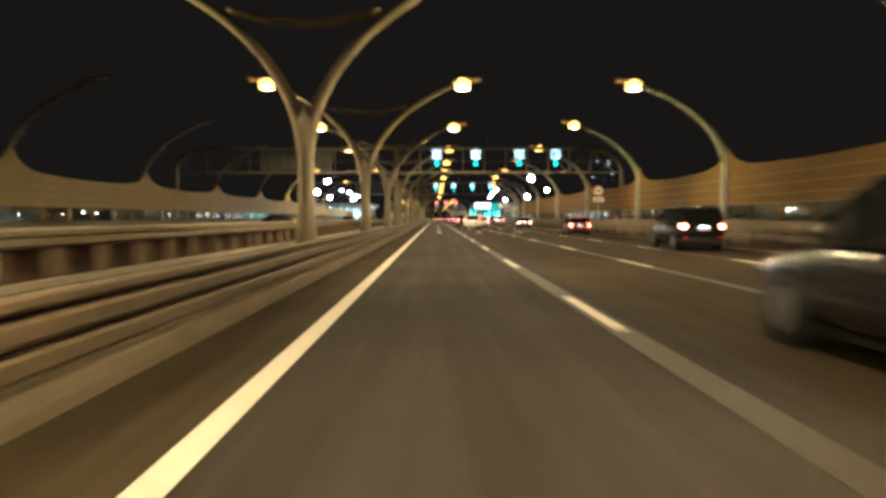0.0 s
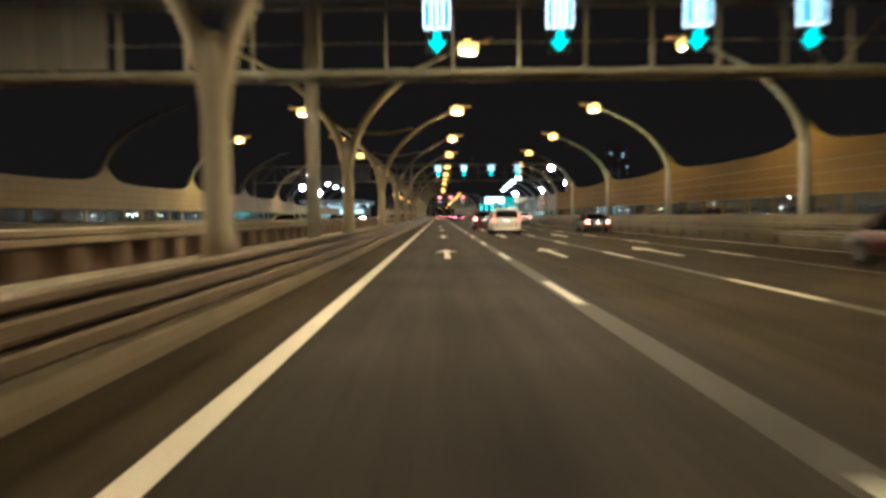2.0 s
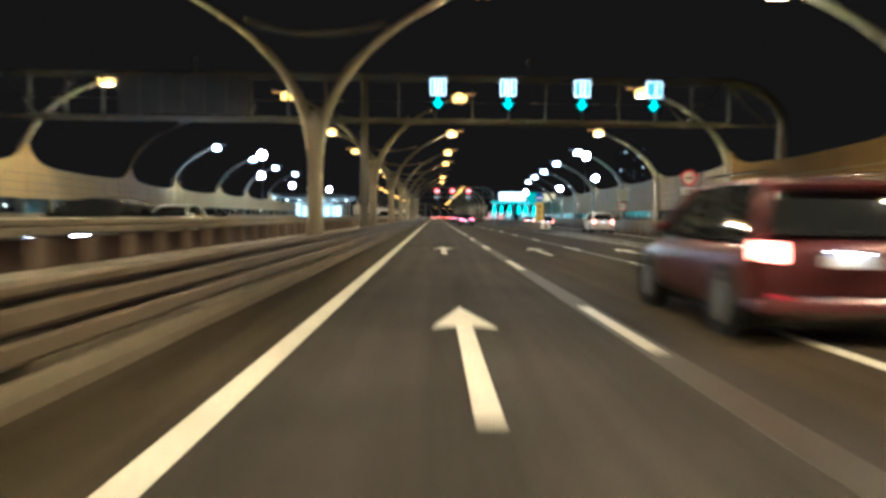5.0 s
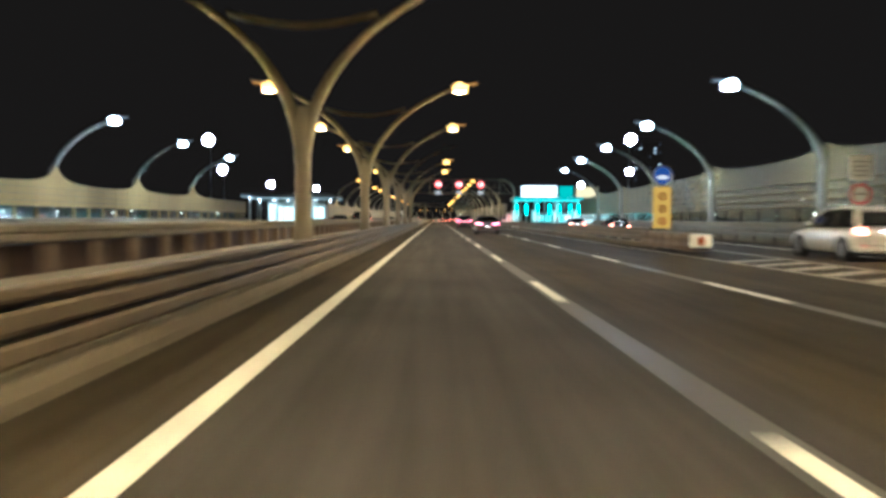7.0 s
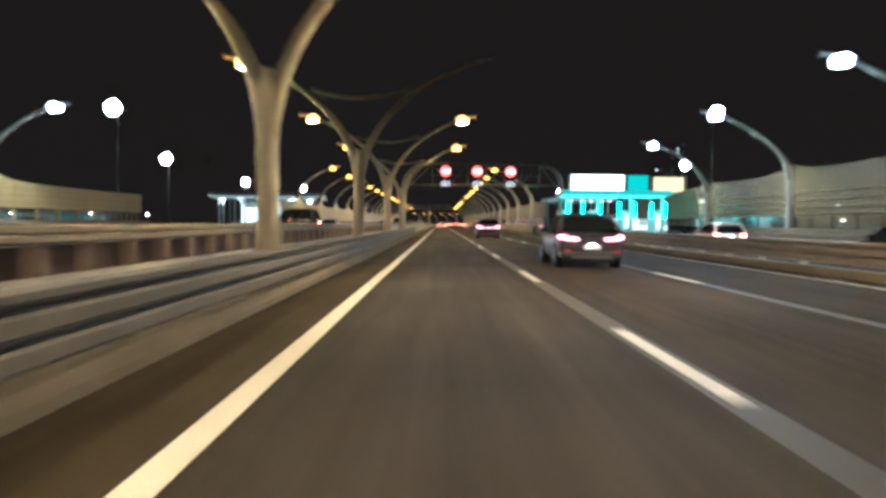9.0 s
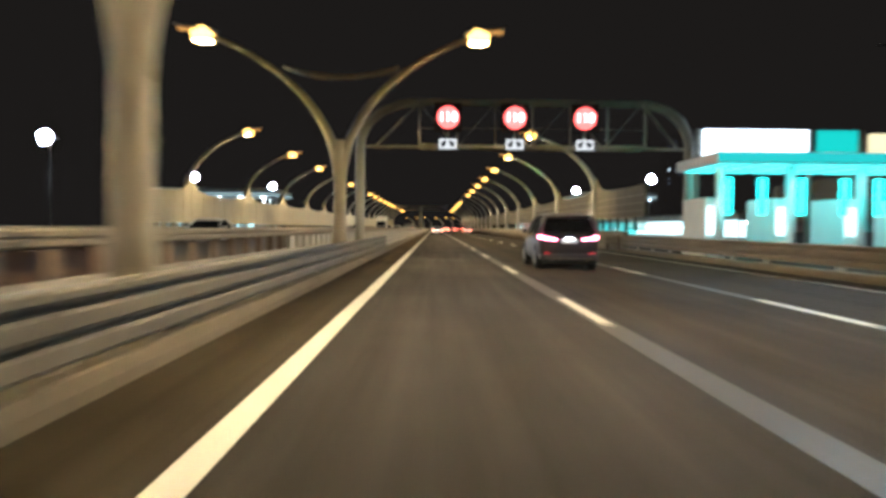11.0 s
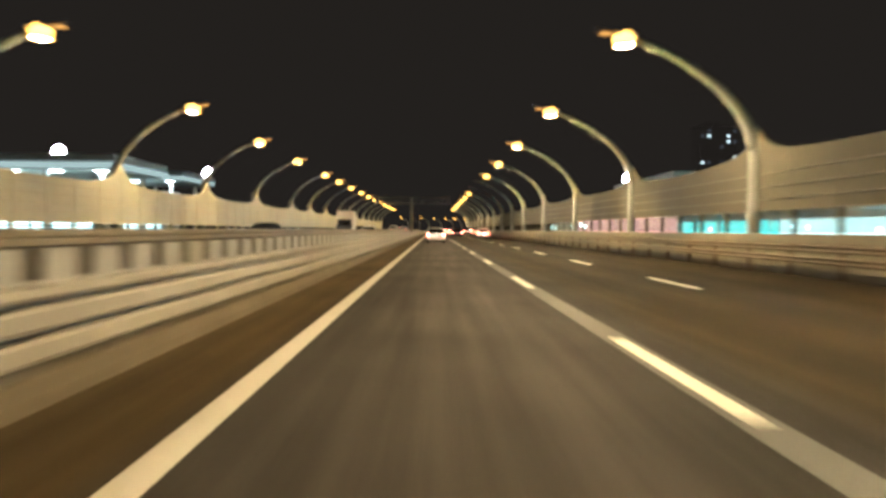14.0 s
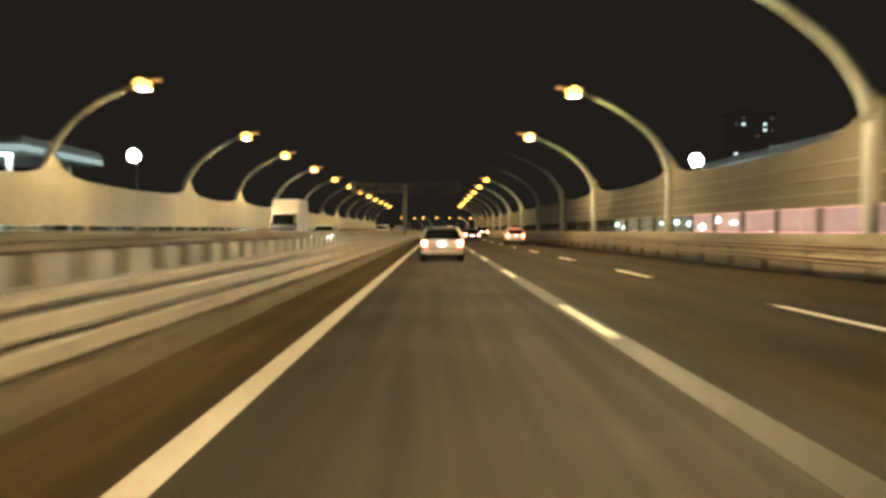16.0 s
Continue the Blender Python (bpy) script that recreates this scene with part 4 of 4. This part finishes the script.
        if rnd.random() < 0.45:
            c, z = rnd.uniform(y0 + 0.6, y1 - 0.6), rnd.uniform(1.5, 2.0)
            part("shop_lamp", ellipsoid(bmesh.new(), (-0.2, c, z), (0.10, rnd.uniform(0.2, 0.6), rnd.uniform(0.12, 0.24)), 10, 6), M["spot_white"], k, "bright white lamp", True)
    for i in range(2):
        part("lit_end", B(w * i / 2 + 0.1, w * (i + 1) / 2 - 0.1, -0.06, -0.01, 0.4, 2.6), M[skin], k, f"{word} lit pane")


# ---- service buildings ----
def station(x, y, w, d, h, label, shop=True):
    ob = thing("service_station", label, "service station", (x, y, 0), group="stations beside the motorway")
    bm = bmesh.new()
    loft(bm, [[(0.0, 0.0, z), (w, 0.0, z), (w, d, z), (0.0, d, z)] if i else [(0.6, 0.6, z), (w - 0.6, 0.6, z), (w - 0.6, d - 0.6, z), (0.6, d - 0.6, z)] for i, z in enumerate((h - 1.4, h - 0.6, h))])
    part("canopy", bm, M["white_wall"], ob)
    # These strips emit, standing in for floodlight that falls on the canopy's edge.
    part("fascia_glow", B(0.0, w, -0.10, -0.02, h - 1.30, h - 0.75), M["fascia"], ob, "white fascia glowing as if floodlit")
    part("fascia_glow", B(w + 0.02, w + 0.10, 0.0, d, h - 1.30, h - 0.75), M["fascia"], ob, "white fascia glowing as if floodlit")
    part("fascia_glow", B(-0.10, -0.02, 0.0, d, h - 1.30, h - 0.75), M["fascia"], ob, "white fascia glowing as if floodlit")
    for i in range(5):
        for j in (0.15, 0.85):
            cx = w * (0.08 + 0.84 * i / 4)
            part("column", T([(cx, d * j, -0.25), (cx, d * j, h - 1.35)], 0.25, 8), M["white_wall"], ob, "", True)
    if shop:
        part("shop", B(w * 0.25, w * 0.85, d * 0.35, d * 0.8, -0.25, h - 2.6, 0.05), M["white_wall"], ob)
    for i in range(7 if shop else 0):
        x0 = w * (0.26 + 0.083 * i)
        part("shop_window", B(x0, x0 + w * 0.072, d * 0.35 - 0.06, d * 0.35 - 0.01, 0.6, h - 3.4), M["shop_lit"], ob, "lit pane")
    for i in range(6):
        cx = w * (0.08 + 0.168 * i)
        part("soffit_light", B(cx - 0.5, cx + 0.5, 1.5, 2.1, h - 1.46, h - 1.41), M["lamp_soffit"], ob, "white soffit light")
    return ob


M["lamp_soffit"] = glow("soffit_light", (0.82, 0.97, 0.96), 8.0)
station(-52.5, 372, 24, 14, 7.8, "white service station canopy with a lit shop")
station(-66.0, 414, 30, 16, 9.4, "large white canopy of a service station")
station(31.5, 405, 16, 34, 9.2, "white canopy of a service station beyond the wall", False)

# far apartment block with a few lit windows, its other windows dim
ab = thing("apartment_block", "apartment block with a sky-mirroring facade and scattered lit windows, far off", "apartment block", (136, 735, 0))
part("wall", B(12, 34, 0, 14, -0.25, 60.0, 0.3), M["far_wall"], ab)
part("roof", B(11.7, 34.3, -0.3, 14.3, 60.005, 60.5), M["far_wall"], ab)
part("stair_head", B(16, 24, 2, 12, 60.51, 63.0, 0.2), M["far_wall"], ab)
rnd = random.Random(11)
for fl in range(9, 20):
    for c in range(6):
        lit = (fl, c) in ((18, 1), (18, 4), (17, 4), (13, 0), (14, 5))
        if lit or rnd.random() < 0.22:
            w = part("window", B(13.0 + c * 3.6, 14.6 + c * 3.6, -0.10, -0.01, 0.8 + fl * 2.95, 2.1 + fl * 2.95), M["distant_lamp" if lit else "faint_window"], ab, "lit window" if lit else "faintly lit window")
            part("sill", B(12.9 + c * 3.6, 14.7 + c * 3.6, -0.16, -0.02, 0.66 + fl * 2.95, 0.79 + fl * 2.95), M["far_wall"], w)


# ---- cars ----
def superring(y, hw, zb, zt, n=20, p=0.42):
    c, h = (zb + zt) / 2, (zt - zb) / 2
    out = []
    for k in range(n):
        a = 2 * math.pi * (k + 0.5) / n
        ca, sa = math.cos(a), math.sin(a)
        out.append((hw * math.copysign(abs(ca) ** p, ca), y, c + h * math.copysign(abs(sa) ** p, sa)))
    return out


SHAPES = dict(
    suv=dict(L=4.95, W=1.96, H=1.84, belt=1.17, hood=1.06, wheel=0.39, rear=(0.10, 0.42), front=(1.75, 2.35)),
    coupe=dict(L=4.90, W=2.00, H=1.68, belt=1.08, hood=1.04, wheel=0.39, rear=(0.20, 1.25), front=(1.80, 2.45)),
    sedan=dict(L=4.55, W=1.78, H=1.46, belt=0.92, hood=0.90, wheel=0.32, rear=(0.55, 1.15), front=(1.55, 2.25)),
    hatch=dict(L=4.15, W=1.74, H=1.52, belt=0.95, hood=0.93, wheel=0.31, rear=(0.12, 0.50), front=(1.30, 1.95)),
)


def wheel(ob, x, y, r, side):
    bm = bmesh.new()
    rings = []
    for dx, rr in ((-0.11, r * 0.86), (-0.12, r * 0.95), (-0.07, r), (0.07, r), (0.12, r * 0.95), (0.11, r * 0.70)):
        rings.append([(x + side * dx, y + rr * math.cos(a), r + rr * math.sin(a)) for a in (2 * math.pi * k / 20 for k in range(20))])
    loft(bm, rings)
    w = part("tyre", bm, M["rubber"], ob, "black tyre", True)
    bm = bmesh.new()
    loft(bm, [[(x + side * dx, y + rr * math.cos(a), r + rr * math.sin(a)) for a in (2 * math.pi * k / 16 for k in range(16))] for dx, rr in ((0.112, r * 0.64), (0.122, r * 0.60), (0.122, r * 0.30), (0.13, r * 0.1))])
    part("rim", bm, M["alloy"], w, "alloy rim")


def car(name, label, kind, paint, x, y_rear, yaw=0.0, lights="tail", shape_light="block", headlit=False):
    """A car whose tail stands at y_rear; yaw 180 turns it to face the camera."""
    S = SHAPES[kind]
    L, W, H, belt, hood, wr = S["L"], S["W"], S["H"], S["belt"], S["hood"], S["wheel"]
    hw = W / 2
    ob = thing(name, label, "car", (x, y_rear + (L / 2 if yaw == 0 else -L / 2), 0 if yaw == 0 else OPP_Z), yaw, group="cars in the traffic")
    P = PAINT[paint]
    r, f = -L / 2, L / 2
    sedan = kind == "sedan"
    tail_z = belt - (0.0 if not sedan else -0.02)
    st = [(r, 0.80, 0.46, tail_z - 0.22), (r + 0.05, 0.92, 0.36, tail_z - 0.06), (r + 0.22, 0.98, 0.28, tail_z), (r + 0.8, 1.0, 0.24, belt), (0, 1.0, 0.22, belt), (f - 1.5, 1.0, 0.24, belt - 0.01), (f - 0.9, 0.98, 0.25, hood), (f - 0.35, 0.94, 0.26, hood - 0.08), (f - 0.08, 0.86, 0.30, hood - 0.22), (f, 0.76, 0.40, hood - 0.34)]
    part("body", loft(bmesh.new(), [superring(y, hw * k, zb, zt) for y, k, zb, zt in st]), P, ob, "", True)
    # cabin: dark glass under a painted roof, with pillars between
    r0, r1 = r + S["rear"][0], r + S["rear"][1]
    f1, f0 = f - S["front"][1], f - S["front"][0] + 0.25
    wb, wt = hw * 0.93, hw * 0.74

    def cab(y, k, zt, inset=0.0):
        a, b = wb - inset, wt - inset
        top = a + (b - a) * k
        return [(-a, y, belt - 0.06), (-(a + (top - a) * 0.55), y, belt + (zt - belt) * 0.55), (-top, y, zt - 0.05 * k), (-top * 0.75, y, zt), (top * 0.75, y, zt), (top, y, zt - 0.05 * k), (a + (top - a) * 0.55, y, belt + (zt - belt) * 0.55), (a, y, belt - 0.06)]

    mid = (r1 + f1) / 2
    drop = 0.10 if kind == "coupe" else 0.04
    cabs = [cab(r0, 0.02, belt + 0.02), cab((r0 + r1) / 2, 0.6, belt + (H - belt) * 0.60), cab(r1, 0.98, H - drop), cab(mid, 1.0, H - 0.02), cab(f1, 0.95, H - 0.06), cab((f0 + f1) / 2, 0.5, belt + (H - belt) * 0.52), cab(f0, 0.02, belt + 0.02)]
    for word, segs, cols in (("rear_window", (0, 1), (2, 3, 4)), ("windscreen", (4, 5), (2, 3, 4)), ("side_window", (0, 1, 2, 3, 4, 5), (0, 1)), ("side_window", (0, 1, 2, 3, 4, 5), (5, 6))):
        bm = bmesh.new()
        vs = {}
        for s in segs:
            for c in cols:
                quad = []
                for q in ((s, c), (s, c + 1), (s + 1, c + 1), (s + 1, c)):
                    if q not in vs:
                        vs[q] = bm.verts.new(cabs[q[0]][q[1]])
                    quad.append(vs[q])
                bm.faces.new(quad)
        part(word, bm, M["car_glass"], ob, "dark tinted glass", True)
    bm = bmesh.new()
    rows = [(r1 - 0.10, H - drop - 0.045), (r1 + 0.1, H - drop + 0.005), (mid, H + 0.005), (f1 - 0.05, H - 0.045), (f1 + 0.14, H - 0.10)]
    loft(bm, [[(-wt * 0.99, y, z - 0.10), (-wt * 0.97, y, z - 0.02), (-wt * 0.7, y, z + 0.012), (wt * 0.7, y, z + 0.012), (wt * 0.97, y, z - 0.02), (wt * 0.99, y, z - 0.10)] for y, z in rows])
    part("roof", bm, P, ob, "", True)
    for sx in (-1, 1):
        part("pillar", T([(sx * wb, r0 + 0.04, belt - 0.02), (sx * (wb + wt) / 2, (r0 + r1) / 2, belt + (H - belt) * 0.56), (sx * wt, r1, H - drop - 0.05)], 0.075, 8), P, ob, "", True)
        part("pillar", T([(sx * wb, f0 - 0.04, belt), (sx * (wb + wt) / 2 * 1.02, (f0 + f1) / 2, belt + (H - belt) * 0.52), (sx * wt, f1, H - 0.08)], 0.045, 8), P, ob, "", True)
        part("pillar", T([(sx * (wb + 0.01), mid + 0.1, belt - 0.04), (sx * (wt + 0.01), mid, H - 0.06)], 0.05, 8), M["black"], ob, "", True)
        bm = bmesh.new()
        ellipsoid(bm, (sx * (hw + 0.10), f0 - 0.42, belt + 0.08), (0.12, 0.08, 0.08), 10, 6)
        part("mirror", bm, P, ob, "", True)
        for wy in (r + 0.95, f - 0.92):
            bm = bmesh.new()
            loft(bm, [[(sx * dx, wy + (wr + 0.07) * math.cos(a), wr + (wr + 0.07) * math.sin(a)) for a in (2 * math.pi * k / 20 for k in range(20))] for dx in (hw - 0.2, hw + 0.006)])
            part("wheel_arch", bm, M["black"], ob)
            wheel(ob, sx * (hw - 0.10), wy, wr, sx)
        # rear lamps
        t = lights
        if shape_light == "tall":
            pts = [(sx * 0.76, r + 0.28, H - 0.33), (sx * 0.80, r + 0.16, belt + 0.16), (sx * 0.90, r + 0.05, belt - 0.04), (sx * 0.93, r + 0.03, belt - 0.20), (sx * 0.80, r - 0.005, belt - 0.27)]
            part("tail_light", T(pts, [0.020, 0.026, 0.046, 0.044, 0.024], 8), M["tail_soft"], ob, "glowing red tail light", True)
        elif shape_light == "slim":
            bm = T([(sx * 0.40, r - 0.02, belt - 0.20), (sx * 0.72, r + 0.0, belt - 0.17), (sx * 0.90, r + 0.06, belt - 0.12), (sx * 0.96, r + 0.25, belt - 0.13)], [0.03, 0.045, 0.06, 0.04], 8)
            part("tail_light", bm, M[t], ob, "glowing pink-red tail light", True)
        else:
            bm = bmesh.new()
            loft(bm, [superring_small(sx * hw * k, y, belt - 0.16, 0.13, 0.11) for k, y in ((0.72, r - 0.01), (0.86, r + 0.03), (0.955, r + 0.16))])
            part("tail_light", bm, M[t], ob, "glowing red tail light", True)
        bm = bmesh.new()
        ellipsoid(bm, (sx * hw * 0.70, f - 0.06, hood - 0.30), (0.20, 0.12, 0.09), 12, 6)
        part("headlight", bm, M["head"] if headlit else M["chrome"], ob, "glowing white headlight" if headlit else "clear headlight", True)
    part("rear_bumper", loft(bmesh.new(), [superring(y, hw * k, 0.30, 0.52) for y, k in ((r - 0.05, 0.80), (r - 0.02, 0.93), (r + 0.25, 0.99))]), P, ob, "", True)
    part("number_plate", B(-0.26, 0.26, r - 0.075, r - 0.06, belt - 0.32 if not kind == "coupe" else 0.58, belt - 0.19 if not kind == "coupe" else 0.71), M["plate"], ob, "white plate")
    part("plate_lamp", B(-0.12, 0.12, r - 0.11, r - 0.09, (belt - 0.17) if kind != "coupe" else 0.73, (belt - 0.155) if kind != "coupe" else 0.745), M["plate_lamp"], ob, "small white lamp")
    part("underside", B(-hw * 0.8, hw * 0.8, r + 0.3, f - 0.4, 0.18, 0.30), M["black"], ob)
    if kind == "suv":
        for sx in (-1, 1):
            part("roof_rail", T([(sx * wt * 0.92, r1, H + 0.0), (sx * wt * 0.92, r1 + 0.2, H + 0.06), (sx * wt * 0.92, f1 - 0.2, H + 0.06), (sx * wt * 0.92, f1, H)], 0.02, 6), M["chrome"], ob, "chrome roof rail", True)
    if kind == "suv":
        part("chrome_strip", B(-hw * 0.80, hw * 0.80, r - 0.075, r - 0.035, 0.335, 0.375, 0.008), M["chrome"], ob, "chrome bumper strip")
    if kind == "coupe":
        part("silver_skirt", B(-0.62, 0.62, r - 0.075, r - 0.045, 0.30, 0.38, 0.01), M["alloy"], ob, "silver lower skirt")
    part("diffuser", B(-hw * 0.72, hw * 0.72, r - 0.03, r + 0.2, 0.21, 0.31, 0.02), M["black"], ob, "black lower bumper")
    for sx in (-1, 1):
        part("exhaust", T([(sx * hw * 0.58, r - 0.07, 0.27), (sx * hw * 0.58, r + 0.1, 0.27)], 0.04, 8), M["chrome"], ob, "chrome tailpipe")
        # The reflectors emit faintly in place of light thrown back.
        part("reflector", B(sx * hw * 0.74 - 0.09, sx * hw * 0.74 + 0.09, r - 0.045, r - 0.02, 0.52, 0.555), M["reflector"], ob, "red reflector with a faint glow of its own")
        for dy in (-0.55, 0.45):
            part("door_handle", B(sx * hw - 0.012, sx * hw + 0.022, dy - 0.1, dy + 0.1, belt - 0.17, belt - 0.135, 0.008), P, ob)
        part("boot_seam", B(sx * hw * 0.70 - 0.006, sx * hw * 0.70 + 0.006, r - 0.008, r + 0.1, 0.54, belt - 0.26), M["black"], ob)
    part("boot_seam", B(-hw * 0.70, hw * 0.70, r - 0.008, r + 0.08, 0.535, 0.55), M["black"], ob)
    part("badge", disc(bmesh.new(), (0, r - 0.025, belt - 0.10), 0.045, 0.02, 14), M["chrome"], ob, "small chrome emblem")
    part("boot_handle", B(-0.33, 0.33, r - 0.025, r + 0.06, belt - 0.175, belt - 0.15, 0.006), M["chrome"] if kind in ("suv", "hatch") else P, ob)
    if kind in ("suv", "hatch", "coupe"):
        bm = bmesh.new()
        loft(bm, [[(-wt * 0.86, y, z), (wt * 0.86, y, z), (wt * 0.86, y, z - 0.03), (-wt * 0.86, y, z - 0.03)] for y, z in ((r1 - 0.22, H - drop - 0.06), (r1 - 0.02, H - drop - 0.01), (r1 + 0.10, H - drop + 0.005))])
        part("spoiler", bm, P, ob)
        part("rear_wiper", T([(0.02, r0 + 0.02, belt + 0.05), (0.36, r0 + 0.06, belt + 0.10)], 0.012, 6), M["black"], ob)
    part("aerial_fin", ellipsoid(bmesh.new(), (0, r1 + 0.2, H + 0.02 - drop * 0.5), (0.02, 0.09, 0.045), 8, 5), P, ob, "", True)
    if lights == "brake":
        part("high_brake_light", B(-0.22, 0.22, r1 - 0.16, r1 - 0.10, H - 0.13, H - 0.09), M["brake"], ob, "red high brake light")
    return ob


def superring_small(x, y, z, w, h, n=12):
    return [(x, y - 0.03 + 0.06 * (0.5 - 0.5 * math.cos(2 * math.pi * k / n)), z + h * math.sin(2 * math.pi * k / n)) for k in range(n)]


car("sedan", "pale silver sedan with glowing tail lights in the lane ahead", "sedan", "silver", 0.05, 378.5, shape_light="block")
car("suv", "white SUV with tall red tail lights and roof rails", "suv", "white", 4.45, 96.8, shape_light="tall")
car("suv", "dark red SUV with bright tail lights behind traffic", "suv", "red", 4.1, 116.5)
car("coupe_suv", "dark graphite coupe SUV with slim pink-red tail lights", "coupe", "graphite", 4.34, 217.8, lights="tail_pink", shape_light="slim")
car("suv", "dark grey SUV with black windows in the second lane", "suv", "graphite", 3.95, 262.4, lights="tail_pink", shape_light="slim")
car("hatchback", "dark red hatchback with bright brake lights", "hatch", "red", 11.3, 60.5, lights="brake")
car("suv", "black SUV with red tail lights", "suv", "black", 10.95, 31.0)
car("suv", "black SUV with dark windows in the second lane", "suv", "black", 4.5, 3.0)
car("sedan", "dark sedan with glowing tail lights", "sedan", "graphite", 11.6, 101.5)
car("hatchback", "white hatchback with tail lights on", "hatch", "white", 7.6, 126.0)
car("suv", "silver SUV entering the exit lane", "suv", "silver", 14.6, 176.5)
car("sedan", "dark sedan on the exit road", "sedan", "black", 16.0, 219.0)
car("hatchback", "white hatchback on the exit road", "hatch", "white", 15.4, 236.0)
car("hatchback", "white hatchback with brake lights far ahead", "hatch", "white", 7.4, 421.0, lights="brake")
car("sedan", "dark sedan with red tail lights far ahead", "sedan", "graphite", 3.9, 436.0)
car("hatchback", "beige hatchback on the opposite carriageway", "hatch", "beige", -12.4, 109.0, 180, headlit=True)
tk = thing("box_truck", "white box truck with dark windscreen coming towards the camera", "truck", (-12.2, 407.0, OPP_Z), group="cars in the traffic")
part("cargo_box", B(-1.05, 1.05, 1.3, 5.8, 0.9, 3.5, 0.06), PAINT["white"], tk, "white cargo box")
cab_rows = [[(-k, y, 0.42), (k, y, 0.42), (k, y, z), (-k, y, z)] for y, k, z in ((0.0, 0.90, 1.25), (0.15, 0.95, 1.40), (0.65, 0.93, 2.34), (1.0, 0.92, 2.42), (1.25, 0.92, 2.40))]
part("cab", loft(bmesh.new(), cab_rows), PAINT["graphite"], tk, "dark cab")
part("windscreen", loft(bmesh.new(), [[(-0.84, 0.19, 1.46), (0.84, 0.19, 1.46), (0.82, 0.60, 2.25), (-0.82, 0.60, 2.25)], [(-0.84, 0.15, 1.47), (0.84, 0.15, 1.47), (0.82, 0.56, 2.27), (-0.82, 0.56, 2.27)]]), M["car_glass"], tk, "dark glass")
part("bumper", B(-0.88, 0.88, -0.08, 0.1, 0.36, 0.58, 0.03), M["black"], tk)
part("chassis", B(-0.4, 0.4, 0.5, 5.6, 0.40, 0.9), M["black"], tk)
for sx in (-1, 1):
    part("headlight", ellipsoid(bmesh.new(), (sx * 0.62, -0.03, 0.76), (0.16, 0.08, 0.10), 12, 6), M["head"], tk, "glowing white headlight", True)
    part("mirror", B(sx * 1.0 - 0.09, sx * 1.0 + 0.09, 0.25, 0.33, 1.30, 1.62, 0.02), M["black"], tk)
    for wy in (0.75, 4.4):
        wheel(tk, sx * 0.86, wy, 0.36, sx)
OPP = [("sedan", "black", -8.6, 130), ("hatch", "silver", -12.4, 147), ("hatch", "graphite", -12.4, 252), ("sedan", "black", -12.3, 361), ("sedan", "silver", -8.7, 408), ("hatch", "black", -12.3, 432), ("suv", "white", -8.7, 470), ("sedan", "black", -12.3, 60), ("sedan", "silver", -12.4, 281), ("suv", "silver", -8.6, 520), ("sedan", "black", -12.3, 540), ("hatch", "graphite", -15.6, 163), ("suv", "black", -8.6, 242)]
for kind, paint, x, y in OPP:
    nm = {"sedan": "sedan", "hatch": "hatchback", "suv": "suv"}[kind]
    car(nm, f"{paint} {nm} coming towards the camera with headlights on", kind, paint, x, y, 180, headlit=True)
for kind, paint, x, y, glow_kind in (("hatch", "graphite", 3.9, 462, "tail"), ("suv", "black", 7.5, 476, "brake"), ("sedan", "white", 0.1, 498, "tail"), ("sedan", "silver", 3.9, 512, "brake"), ("hatch", "red", 7.5, 530, "tail"), ("suv", "graphite", 0.1, 552, "tail"), ("sedan", "black", 3.9, 574, "brake")):
    nm = {"sedan": "sedan", "hatch": "hatchback", "suv": "suv"}[kind]
    car(nm, f"{paint} {nm} with red tail lights far ahead", kind, paint, x, y, lights=glow_kind)
